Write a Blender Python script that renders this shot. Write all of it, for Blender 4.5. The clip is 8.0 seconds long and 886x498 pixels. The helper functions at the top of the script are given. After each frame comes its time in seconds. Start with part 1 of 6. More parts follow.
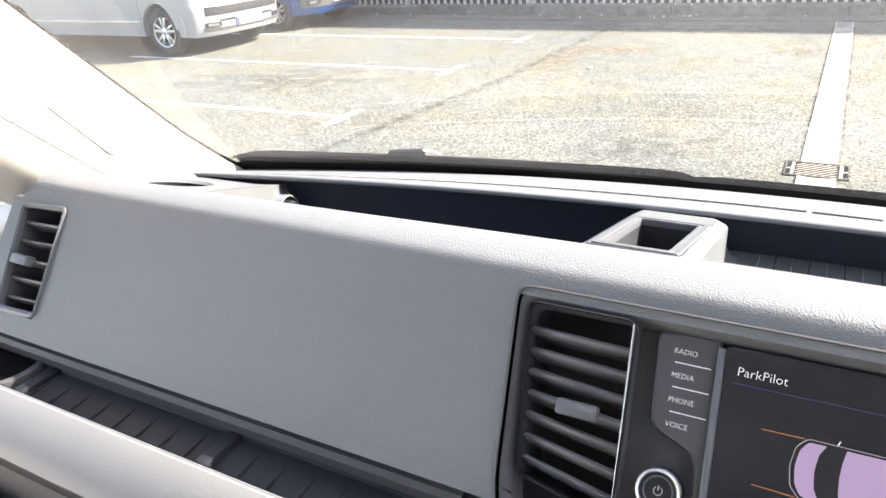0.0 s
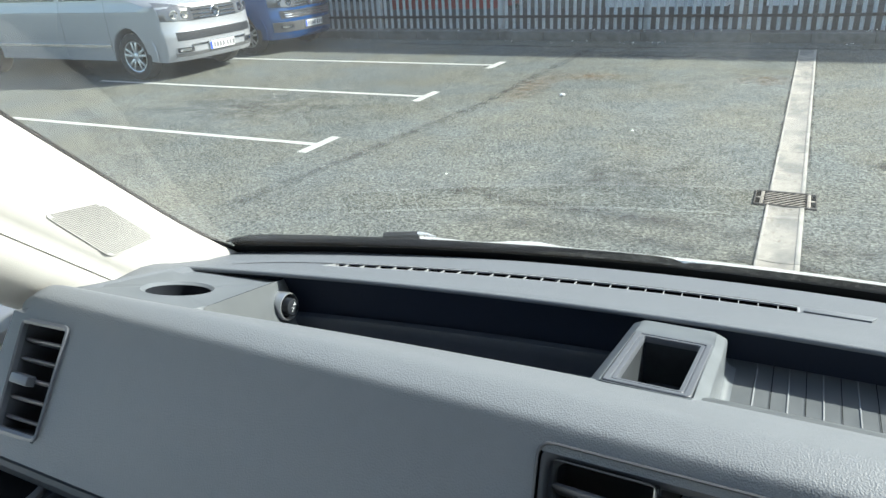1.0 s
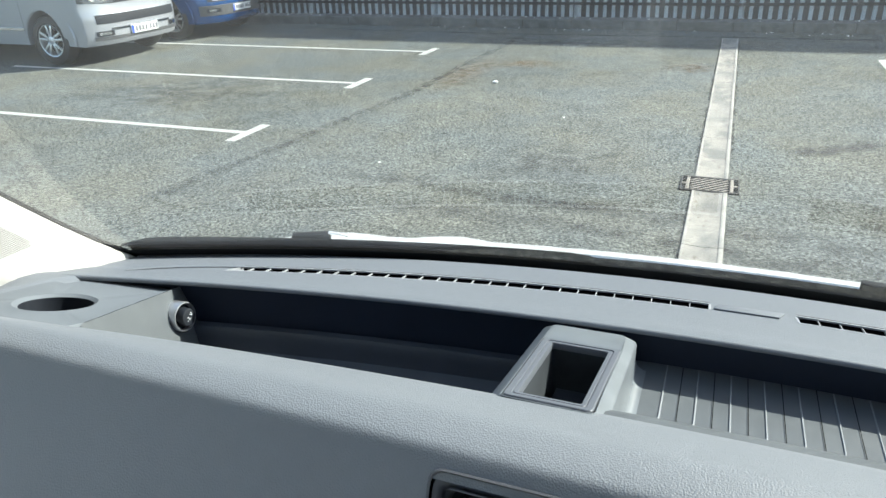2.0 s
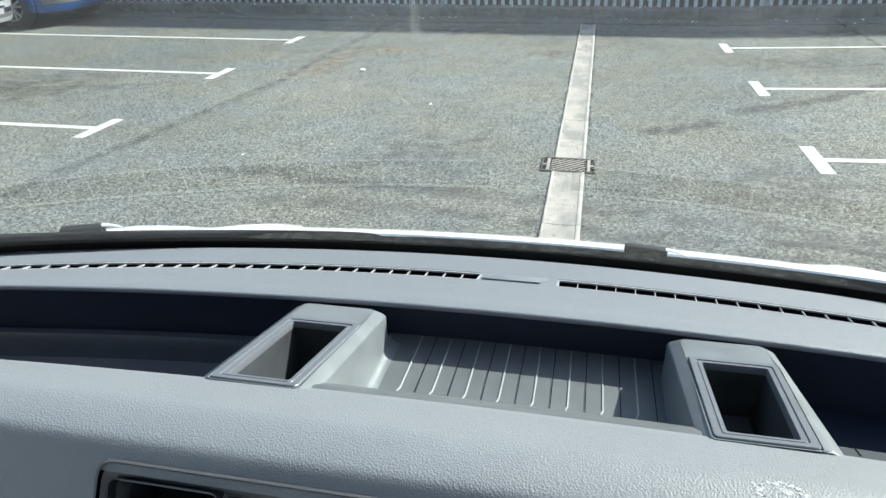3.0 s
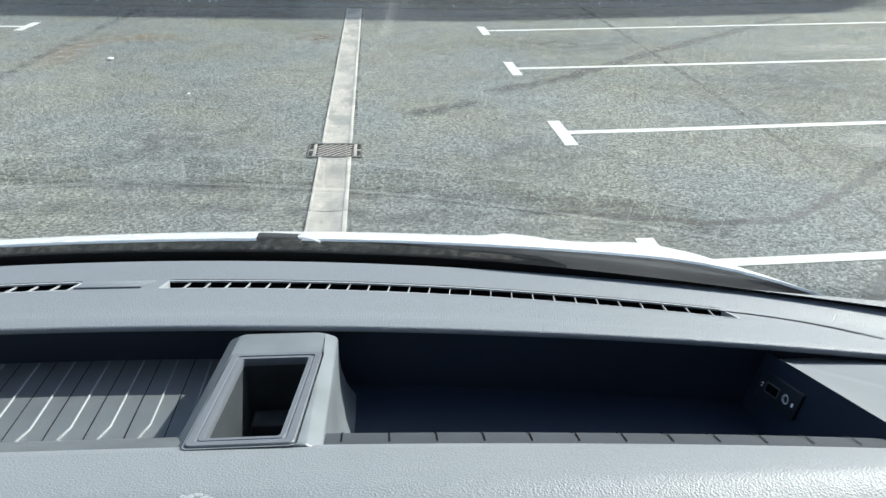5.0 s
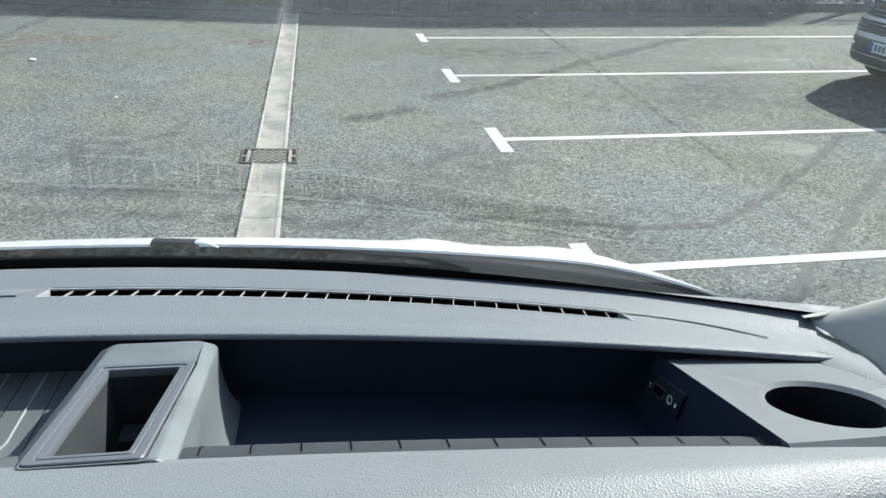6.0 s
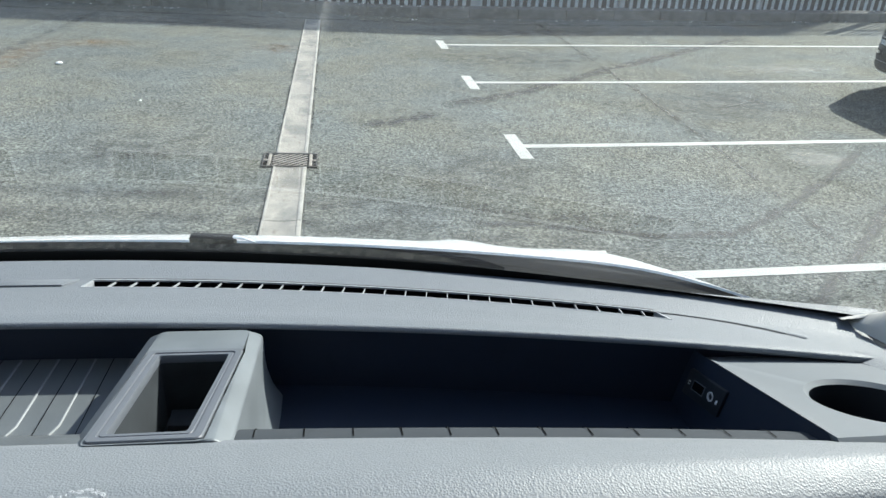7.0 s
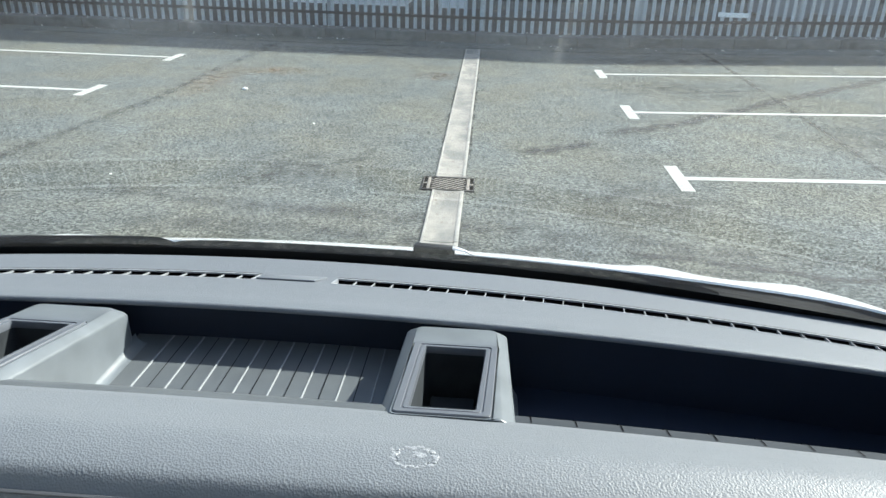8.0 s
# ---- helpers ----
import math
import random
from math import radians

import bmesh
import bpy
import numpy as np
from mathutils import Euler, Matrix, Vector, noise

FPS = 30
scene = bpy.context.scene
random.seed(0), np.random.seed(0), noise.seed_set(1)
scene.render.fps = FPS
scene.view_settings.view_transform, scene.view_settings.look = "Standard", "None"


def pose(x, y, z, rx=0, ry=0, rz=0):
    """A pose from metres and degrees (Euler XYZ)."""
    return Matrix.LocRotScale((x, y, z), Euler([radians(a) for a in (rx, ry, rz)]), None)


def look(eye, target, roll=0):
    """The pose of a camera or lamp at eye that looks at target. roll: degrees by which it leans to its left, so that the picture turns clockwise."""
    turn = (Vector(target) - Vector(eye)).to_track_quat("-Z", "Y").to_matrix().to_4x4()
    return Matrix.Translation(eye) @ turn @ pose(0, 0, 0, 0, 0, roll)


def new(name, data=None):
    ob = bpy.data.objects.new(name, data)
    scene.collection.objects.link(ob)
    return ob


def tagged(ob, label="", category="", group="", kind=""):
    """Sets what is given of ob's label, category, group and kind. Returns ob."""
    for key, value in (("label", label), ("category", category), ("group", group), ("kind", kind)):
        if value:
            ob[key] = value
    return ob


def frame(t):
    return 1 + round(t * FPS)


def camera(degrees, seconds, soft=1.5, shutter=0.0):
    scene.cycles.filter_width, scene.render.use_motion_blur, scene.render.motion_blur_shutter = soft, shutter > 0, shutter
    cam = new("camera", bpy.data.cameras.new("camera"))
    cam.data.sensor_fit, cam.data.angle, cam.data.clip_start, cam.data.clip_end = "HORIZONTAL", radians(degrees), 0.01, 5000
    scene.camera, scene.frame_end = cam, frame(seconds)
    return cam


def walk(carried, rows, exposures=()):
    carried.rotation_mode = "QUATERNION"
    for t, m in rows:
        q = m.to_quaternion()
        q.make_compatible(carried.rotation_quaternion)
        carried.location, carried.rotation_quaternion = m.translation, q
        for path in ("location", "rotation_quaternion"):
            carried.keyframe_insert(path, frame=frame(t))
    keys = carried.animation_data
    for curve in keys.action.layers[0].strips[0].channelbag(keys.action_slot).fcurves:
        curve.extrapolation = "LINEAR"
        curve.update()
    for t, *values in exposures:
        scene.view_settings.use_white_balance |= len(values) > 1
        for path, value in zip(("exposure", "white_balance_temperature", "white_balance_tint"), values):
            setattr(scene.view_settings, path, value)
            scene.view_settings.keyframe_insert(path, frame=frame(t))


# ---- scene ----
cam = camera(64.0, 8.0)
PATH = [
    (0, (-0.035, -0.26, 1.807), (-0.94, 1.31, 0.961), -3.9),
    (0.5, (-0.041, -0.267, 1.853), (-0.928, 1.336, 1.05), -3.8),
    (1, (-0.069, -0.245, 1.887), (-0.915, 1.38, 1.085), -3.3),
    (1.2, (-0.077, -0.23, 1.895), (-0.899, 1.4, 1.077), -3.2),
    (2.3, (-0.03, -0.195, 1.881), (-0.635, 1.511, 1.029), -1.6),
    (2.5, (-0.007, -0.191, 1.877), (-0.55, 1.532, 1.018), -1.3),
    (3, (0.059, -0.163, 1.871), (-0.315, 1.595, 0.993), -0.9),
    (3.5, (0.127, -0.128, 1.854), (-0.075, 1.648, 0.956), -0.3),
    (4, (0.175, -0.108, 1.847), (0.129, 1.672, 0.936), 0.3),
    (4.5, (0.206, -0.119, 1.849), (0.285, 1.658, 0.935), 1.0),
    (5, (0.243, -0.118, 1.861), (0.429, 1.653, 0.952), 1.8),
    (5.2, (0.254, -0.125, 1.861), (0.482, 1.646, 0.959), 2.3),
    (6.5, (0.292, -0.108, 1.85), (0.662, 1.65, 0.97), 4.0),
    (7, (0.265, -0.12, 1.848), (0.568, 1.655, 0.977), 3.9),
    (7.5, (0.226, -0.134, 1.849), (0.361, 1.669, 0.992), 2.8),
    (8, (0.185, -0.155, 1.849), (0.09, 1.667, 1.029), 1.9),
]
EXPOSURE = [(0.0, 2.75, 7400, 15), (0.2, 2.35, 7000, 11), (0.4, 1.97, 6700, 8), (0.6, 1.78, 6550, 5), (0.8, 1.68, 6450, 3), (1.0, 1.63, 6400, 2), (3.0, 1.64, 6330, 2), (5.0, 1.47, 6200, 3), (6.5, 1.37, 6230, 3), (7.5, 1.41, 6230, 3), (8.0, 1.52, 6230, 3)]
walk(cam, [(t, look(eye, target, roll)) for t, eye, target, roll in PATH], EXPOSURE)

# ---- world and sun ----
TO_SUN = Vector((1.1, 0.85, 1.0)).normalized()
ELEVATION = math.asin(TO_SUN.z)
AZIMUTH = math.atan2(TO_SUN.x, TO_SUN.y)
world = bpy.data.worlds.new("sky")
scene.world = world
world.use_nodes = True
wn = world.node_tree
sky = wn.nodes.new("ShaderNodeTexSky")
sky.sky_type = "NISHITA"
sky.sun_disc = False
sky.sun_elevation = ELEVATION
sky.sun_rotation = AZIMUTH
sky.air_density, sky.dust_density, sky.ozone_density = 1.0, 1.5, 1.0
wn.links.new(sky.outputs[0], wn.nodes["Background"].inputs[0])
wn.nodes["Background"].inputs[1].default_value = 0.108
sun_data = bpy.data.lights.new("sun", "SUN")
sun_data.energy, sun_data.angle, sun_data.color = 4.35, radians(0.6), (1.0, 0.95, 0.88)
sun = new("sun", sun_data)
sun.matrix_world = look(TO_SUN * 30, (0, 0, 0))


# ---- materials ----
def material(name, colour, rough=0.6, metal=0.0, vary=0.12, grain=40.0, patch=1.5, bump=0.0, bump_scale=200.0,
             kind="noise", spec=0.5, coat=0.0, tint=None, rough_vary=0.08):
    """A surface with variation at two scales and a fine relief."""
    m = bpy.data.materials.new(name)
    m.use_nodes = True
    t = m.node_tree
    p = t.nodes["Principled BSDF"]
    pos = t.nodes.new("ShaderNodeNewGeometry").outputs["Position"]

    def noise_at(scale, detail=4.0):
        n = t.nodes.new("ShaderNodeTexNoise")
        n.inputs["Scale"].default_value, n.inputs["Detail"].default_value = scale, detail
        t.links.new(pos, n.inputs["Vector"])
        return n.outputs["Fac"]

    big, small = noise_at(patch), noise_at(grain)
    add = t.nodes.new("ShaderNodeMath")
    add.operation = "ADD"
    t.links.new(big, add.inputs[0]), t.links.new(small, add.inputs[1])
    ramp = t.nodes.new("ShaderNodeMapRange")
    ramp.inputs["From Min"].default_value, ramp.inputs["From Max"].default_value = 0.6, 1.4
    t.links.new(add.outputs[0], ramp.inputs["Value"])
    mix = t.nodes.new("ShaderNodeMix")
    mix.data_type = "RGBA"
    dark = tuple(c * (1 - vary) for c in colour)
    light = tuple(min(1.0, c * (1 + vary)) for c in (tint or colour))
    mix.inputs["A"].default_value, mix.inputs["B"].default_value = (*dark, 1), (*light, 1)
    t.links.new(ramp.outputs["Result"], mix.inputs["Factor"])
    t.links.new(mix.outputs["Result"], p.inputs["Base Color"])
    rr = t.nodes.new("ShaderNodeMapRange")
    rr.inputs["To Min"].default_value, rr.inputs["To Max"].default_value = max(0.02, rough - rough_vary), min(1, rough + rough_vary)
    t.links.new(small, rr.inputs["Value"])
    t.links.new(rr.outputs["Result"], p.inputs["Roughness"])
    p.inputs["Metallic"].default_value = metal
    p.inputs["Specular IOR Level"].default_value = spec
    p.inputs["Coat Weight"].default_value = coat
    if bump:
        if kind == "leather":
            v = t.nodes.new("ShaderNodeTexVoronoi")
            v.feature = "F1"
            v.inputs["Scale"].default_value = bump_scale
            warp = t.nodes.new("ShaderNodeTexNoise")
            warp.inputs["Scale"].default_value = bump_scale * 0.6
            t.links.new(pos, warp.inputs["Vector"])
            scaled = t.nodes.new("ShaderNodeVectorMath")
            scaled.operation = "MULTIPLY_ADD"
            scaled.inputs[1].default_value = (0.6 / bump_scale,) * 3
            stretch = t.nodes.new("ShaderNodeVectorMath")
            stretch.operation = "MULTIPLY"
            stretch.inputs[1].default_value = (1.1, 0.95, 0.95)
            t.links.new(pos, stretch.inputs[0])
            t.links.new(warp.outputs["Color"], scaled.inputs[0]), t.links.new(stretch.outputs[0], scaled.inputs[2])
            t.links.new(scaled.outputs[0], v.inputs["Vector"])
            height = v.outputs["Distance"]
        else:
            height = noise_at(bump_scale, 3.0)
        b = t.nodes.new("ShaderNodeBump")
        b.inputs["Strength"].default_value, b.inputs["Distance"].default_value = bump, 0.5 / bump_scale
        t.links.new(height, b.inputs["Height"])
        t.links.new(b.outputs["Normal"], p.inputs["Normal"])
    return m


def glowing(name, colour, strength):
    m = bpy.data.materials.new(name)
    m.use_nodes = True
    p = m.node_tree.nodes["Principled BSDF"]
    p.inputs["Base Color"].default_value = (*[c * 0.2 for c in colour], 1)
    p.inputs["Emission Color"].default_value = (*colour, 1)
    p.inputs["Emission Strength"].default_value = strength
    p.inputs["Roughness"].default_value = 0.2
    return m


def pane_material(name, gloss_ior, tint):
    """A clear pane: it lets light straight through and mirrors by its Fresnel share."""
    m = bpy.data.materials.new(name)
    m.use_nodes = True
    t = m.node_tree
    t.nodes.remove(t.nodes["Principled BSDF"])
    clear = t.nodes.new("ShaderNodeBsdfTransparent")
    clear.inputs[0].default_value = (*tint, 1)
    out = t.nodes["Material Output"]
    if not gloss_ior:
        t.links.new(clear.outputs[0], out.inputs[0])
        return m
    gloss = t.nodes.new("ShaderNodeBsdfGlossy")
    gloss.inputs["Roughness"].default_value = 0.0
    f = t.nodes.new("ShaderNodeFresnel")
    f.inputs[0].default_value = gloss_ior
    # thin uneven translucent veil that puts haze glare into the pane
    haze = t.nodes.new("ShaderNodeBsdfTranslucent")
    haze.inputs[0].default_value = (0.8, 0.8, 0.78, 1)
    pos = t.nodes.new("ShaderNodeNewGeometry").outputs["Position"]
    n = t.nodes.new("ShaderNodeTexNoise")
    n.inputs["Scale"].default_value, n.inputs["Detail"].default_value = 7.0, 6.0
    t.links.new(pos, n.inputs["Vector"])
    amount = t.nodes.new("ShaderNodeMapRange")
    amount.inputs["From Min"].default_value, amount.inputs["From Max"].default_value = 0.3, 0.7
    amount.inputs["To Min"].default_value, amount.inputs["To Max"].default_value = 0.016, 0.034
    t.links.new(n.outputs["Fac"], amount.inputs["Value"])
    # the painted haze is weaker towards the foot of the glass
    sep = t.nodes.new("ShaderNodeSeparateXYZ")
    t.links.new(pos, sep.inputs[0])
    haze_rise = t.nodes.new("ShaderNodeMapRange")
    haze_rise.inputs["From Min"].default_value, haze_rise.inputs["From Max"].default_value = 1.50, 1.60
    haze_rise.inputs["To Min"].default_value, haze_rise.inputs["To Max"].default_value = 0.06, 1.0
    t.links.new(sep.outputs["Z"], haze_rise.inputs["Value"])
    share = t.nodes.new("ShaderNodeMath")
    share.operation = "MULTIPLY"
    t.links.new(amount.outputs["Result"], share.inputs[0]), t.links.new(haze_rise.outputs["Result"], share.inputs[1])
    hazed = t.nodes.new("ShaderNodeMixShader")
    t.links.new(share.outputs[0], hazed.inputs[0]), t.links.new(clear.outputs[0], hazed.inputs[1]), t.links.new(haze.outputs[0], hazed.inputs[2])
    mix = t.nodes.new("ShaderNodeMixShader")
    t.links.new(f.outputs[0], mix.inputs[0]), t.links.new(hazed.outputs[0], mix.inputs[1]), t.links.new(gloss.outputs[0], mix.inputs[2])
    t.links.new(mix.outputs[0], out.inputs[0])
    return m


PAD = material("soft_pad", (0.142, 0.153, 0.168), 0.56, vary=0.06, spec=0.5, bump=0.46, bump_scale=840, kind="leather", grain=90, patch=6)
TOP = material("dash_plastic", (0.132, 0.143, 0.160), 0.58, vary=0.06, spec=0.35, bump=0.5, bump_scale=720, kind="leather", grain=120, patch=5)
TRAY = material("tray_plastic", (0.084, 0.092, 0.1), 0.46, vary=0.14, bump=0.15, bump_scale=900, grain=60, patch=14, tint=(0.086, 0.094, 0.1))
# darkened to put the wells' shade into the colour, mottled with dust
WELL = material("well_shaded_plastic", (0.036, 0.04, 0.045), 0.6, spec=0.15, vary=0.45, bump=0.1, bump_scale=900, grain=45, patch=20)
LEDGE = material("ledge_plastic", (0.035, 0.042, 0.055), 0.5, vary=0.15, grain=60, patch=14)
# paler copy of the deep tray plastic, painting its sunlit front strip
LIT_EDGE = material("tray_lit_edge_plastic", (0.045, 0.05, 0.057), 0.7, spec=0.06, vary=0.12, grain=60, patch=14)
FIN = material("fin_plastic", (0.25, 0.26, 0.27), 0.5, vary=0.05)
SLOT_RIM = material("slot_rim_plastic", (0.3, 0.31, 0.33), 0.35, vary=0.05)
# tray plastic near black, so the deep trays' shade sits in its colour
TRAY_SHADE = material("tray_shade_plastic", (0.0115, 0.0178, 0.0345), 0.6, vary=0.15, bump=0.15, bump_scale=900, grain=60, patch=14, spec=0.35)
FRIT = material("ceramic_border", (0.012, 0.014, 0.016), 0.75, vary=0.1, spec=0.1)
RIM = material("rim_plastic", (0.1, 0.108, 0.125), 0.38, vary=0.05, bump=0.08, bump_scale=900)
DARK = material("black_plastic", (0.014, 0.0165, 0.022), 0.5, spec=0.3, vary=0.15, bump=0.1, bump_scale=700)
SATIN = material("satin_frame", (0.078, 0.08, 0.088), 0.36, spec=0.3, vary=0.1, bump=0.05, bump_scale=700)
VOID = material("duct_black", (0.003, 0.003, 0.0035), 0.9, spec=0.05)
CHROME = material("chrome", (0.75, 0.76, 0.78), 0.12, metal=1.0, vary=0.05)
PANEL = material("console_plastic", (0.064, 0.067, 0.074), 0.5, vary=0.08, bump=0.12, bump_scale=900, spec=0.35)
BLOCK = material("block_plastic", (0.125, 0.137, 0.151), 0.6, spec=0.15, rough_vary=0.03, vary=0.06, bump=0.1, bump_scale=900, grain=60, patch=10)
BIN = material("bin_plastic", (0.122, 0.135, 0.148), 0.38, spec=0.6, rough_vary=0.06, vary=0.22, bump=0.08, bump_scale=900, grain=45, patch=20)
RUBBER = material("rubber", (0.011, 0.012, 0.014), 0.7, vary=0.1, bump=0.04, bump_scale=900, spec=0.12)
# paler than the tray floor: a painted sun glint along each rib
RIBS = material("rib_glint_plastic", (0.26, 0.27, 0.28), 0.22, vary=0.1, spec=0.6)
TRIM = material("pillar_trim", (0.37, 0.362, 0.348), 0.62, vary=0.03, bump=0.2, bump_scale=900)
LIGHTPAD = material("grey_pad", (0.155, 0.16, 0.168), 0.5, vary=0.05, bump=0.2, bump_scale=600)
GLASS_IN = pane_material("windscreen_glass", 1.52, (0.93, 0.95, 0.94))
GLASS_OUT = pane_material("windscreen_outer", 0, (1, 1, 1))
WHITE = material("white_paint", (0.8, 0.81, 0.82), 0.25, vary=0.02, coat=0.5)
COWL = material("cowl_plastic", (0.006, 0.007, 0.009), 0.7, vary=0.2, bump=0.03, bump_scale=900, spec=0.08)
MARK = material("print_white", (0.75, 0.76, 0.78), 0.5)
LINE = material("road_paint", (0.40, 0.40, 0.38), 0.8, spec=0.2, vary=0.2, grain=60, patch=3, bump=0.4, bump_scale=90)


def stained_concrete():
    """Pale concrete with long grey wash stains and small rusty spots."""
    m = material("channel_concrete", (0.26, 0.243, 0.213), 0.85, vary=0.22, grain=30, patch=6, bump=0.25, bump_scale=160)
    t = m.node_tree
    p = t.nodes["Principled BSDF"]
    pos = t.nodes.new("ShaderNodeNewGeometry").outputs["Position"]
    last = p.inputs["Base Color"].links[0].from_socket
    for scale, lo, hi, colour, most, detail in (((4.5, 2.6, 1), 0.44, 0.60, (0.135, 0.132, 0.125), 0.85, 4), ((26, 14, 1), 0.60, 0.70, (0.11, 0.085, 0.065), 0.8, 4), ((2.2, 0.5, 1), 0.48, 0.66, (0.21, 0.20, 0.185), 0.7, 2)):
        mul = t.nodes.new("ShaderNodeVectorMath")
        mul.operation = "MULTIPLY"
        mul.inputs[1].default_value = scale
        t.links.new(pos, mul.inputs[0])
        n = t.nodes.new("ShaderNodeTexNoise")
        n.inputs["Scale"].default_value, n.inputs["Detail"].default_value = 1.0, detail
        t.links.new(mul.outputs[0], n.inputs["Vector"])
        r = t.nodes.new("ShaderNodeMapRange")
        r.inputs["From Min"].default_value, r.inputs["From Max"].default_value, r.inputs["To Max"].default_value = lo, hi, most
        t.links.new(n.outputs["Fac"], r.inputs["Value"])
        mix = t.nodes.new("ShaderNodeMix")
        mix.data_type = "RGBA"
        mix.inputs["B"].default_value = (*colour, 1)
        t.links.new(r.outputs["Result"], mix.inputs["Factor"])
        t.links.new(last, mix.inputs["A"])
        last = mix.outputs["Result"]
    t.links.new(last, p.inputs["Base Color"])
    return m


CONCRETE = stained_concrete()
KERB = material("kerb_stone", (0.105, 0.104, 0.098), 0.9, vary=0.55, grain=9, patch=1.3, bump=0.6, bump_scale=40)
PALE_EDGE = material("channel_edge_concrete", (0.28, 0.268, 0.243), 0.85, vary=0.3, grain=10, patch=2.2, bump=0.4, bump_scale=120)
DARK_IRON = material("dark_iron", (0.03, 0.028, 0.026), 0.7, vary=0.3, bump=0.3, bump_scale=150)
IRON = material("cast_iron", (0.24, 0.215, 0.185), 0.6, metal=0.1, vary=0.3, bump=0.3, bump_scale=150)
FENCE = material("galvanised_steel", (0.42, 0.45, 0.48), 0.5, metal=0.3, vary=0.2, grain=15, patch=2)


def asphalt():
    m = material("asphalt", (0.098, 0.103, 0.098), 0.95, spec=0.12, vary=0.19, grain=3.2, patch=0.5, tint=(0.106, 0.111, 0.105))
    t = m.node_tree
    p = t.nodes["Principled BSDF"]
    pos = t.nodes.new("ShaderNodeNewGeometry").outputs["Position"]
    old = p.inputs["Base Color"].links[0].from_socket
    v = t.nodes.new("ShaderNodeTexVoronoi")
    v.inputs["Scale"].default_value = 84
    t.links.new(pos, v.inputs["Vector"])
    n = t.nodes.new("ShaderNodeTexNoise")
    n.inputs["Scale"].default_value, n.inputs["Detail"].default_value = 38, 5
    t.links.new(pos, n.inputs["Vector"])
    sep = t.nodes.new("ShaderNodeSeparateColor")
    t.links.new(v.outputs["Color"], sep.inputs[0])
    pick = t.nodes.new("ShaderNodeMapRange")
    pick.inputs["To Min"].default_value, pick.inputs["To Max"].default_value = 0.28, 1.72
    t.links.new(sep.outputs[0], pick.inputs["Value"])
    soft = t.nodes.new("ShaderNodeMapRange")
    soft.inputs["From Min"].default_value, soft.inputs["From Max"].default_value = 0.3, 0.7
    soft.inputs["To Min"].default_value, soft.inputs["To Max"].default_value = 0.55, 1.45
    t.links.new(n.outputs["Fac"], soft.inputs["Value"])
    mul = t.nodes.new("ShaderNodeMath")
    mul.operation = "MULTIPLY"
    t.links.new(pick.outputs["Result"], mul.inputs[0]), t.links.new(soft.outputs["Result"], mul.inputs[1])
    drift = t.nodes.new("ShaderNodeTexNoise")
    drift.inputs["Scale"].default_value, drift.inputs["Detail"].default_value = 0.9, 5
    t.links.new(pos, drift.inputs["Vector"])
    span = t.nodes.new("ShaderNodeMapRange")
    span.inputs["From Min"].default_value, span.inputs["From Max"].default_value = 0.38, 0.62
    t.links.new(drift.outputs["Fac"], span.inputs["Value"])
    hue = t.nodes.new("ShaderNodeMix")
    hue.data_type = "RGBA"
    hue.blend_type = "MULTIPLY"
    hue.inputs["Factor"].default_value = 1.0
    warm = t.nodes.new("ShaderNodeMix")
    warm.data_type = "RGBA"
    warm.inputs["A"].default_value, warm.inputs["B"].default_value = (0.985, 1.03, 1.055, 1), (1.095, 1.055, 0.945, 1)
    t.links.new(span.outputs["Result"], warm.inputs["Factor"])
    t.links.new(old, hue.inputs["A"]), t.links.new(warm.outputs["Result"], hue.inputs["B"])
    old = hue.outputs["Result"]
    scale = t.nodes.new("ShaderNodeVectorMath")
    scale.operation = "SCALE"
    t.links.new(old, scale.inputs[0]), t.links.new(mul.outputs[0], scale.inputs["Scale"])
    t.links.new(scale.outputs[0], p.inputs["Base Color"])
    b = t.nodes.new("ShaderNodeBump")
    b.inputs["Strength"].default_value, b.inputs["Distance"].default_value = 0.6, 0.006
    t.links.new(v.outputs["Distance"], b.inputs["Height"])
    t.links.new(b.outputs["Normal"], p.inputs["Normal"])
    return m


ASPHALT = asphalt()

# ---- helpers for things and parts ----
AT = {}


def thing(name, place, label, category, group="", kind=""):
    """An empty at a thing's base; its parts are built in world places."""
    ob = new(name)
    ob.location = place
    ob.empty_display_size = 0.05
    AT[ob] = Vector(place)
    return tagged(ob, label, category, group, kind)


def part(name, bm, mat, parent=None, label="", smooth=True, angle=35, recalc=True):
    """Links a bmesh as one mesh object under a thing or a part."""
    off = AT.get(parent, Vector())
    if recalc:
        bmesh.ops.recalc_face_normals(bm, faces=bm.faces)
    if off.length:
        bmesh.ops.translate(bm, verts=bm.verts, vec=-off)
    me = bpy.data.meshes.new(name)
    bm.to_mesh(me)
    bm.free()
    for one in mat if isinstance(mat, (list, tuple)) else [mat]:
        me.materials.append(one)
    if smooth:
        me.shade_smooth()
        me.set_sharp_from_angle(angle=radians(angle))
    ob = new(name, me)
    if parent:
        ob.parent = parent
        AT[ob] = off
    return tagged(ob, label)


def sheet(bm, rows, keep=lambda i, j: True, close=False):
    """Faces between rows of points."""
    vs = [[bm.verts.new(p) for p in row] for row in rows]
    n = len(rows[0])
    for i in range(len(rows) - 1):
        for j in range(n if close else n - 1):
            if keep(i, j):
                bm.faces.new((vs[i][j], vs[i][(j + 1) % n], vs[i + 1][(j + 1) % n], vs[i + 1][j]))
    return vs


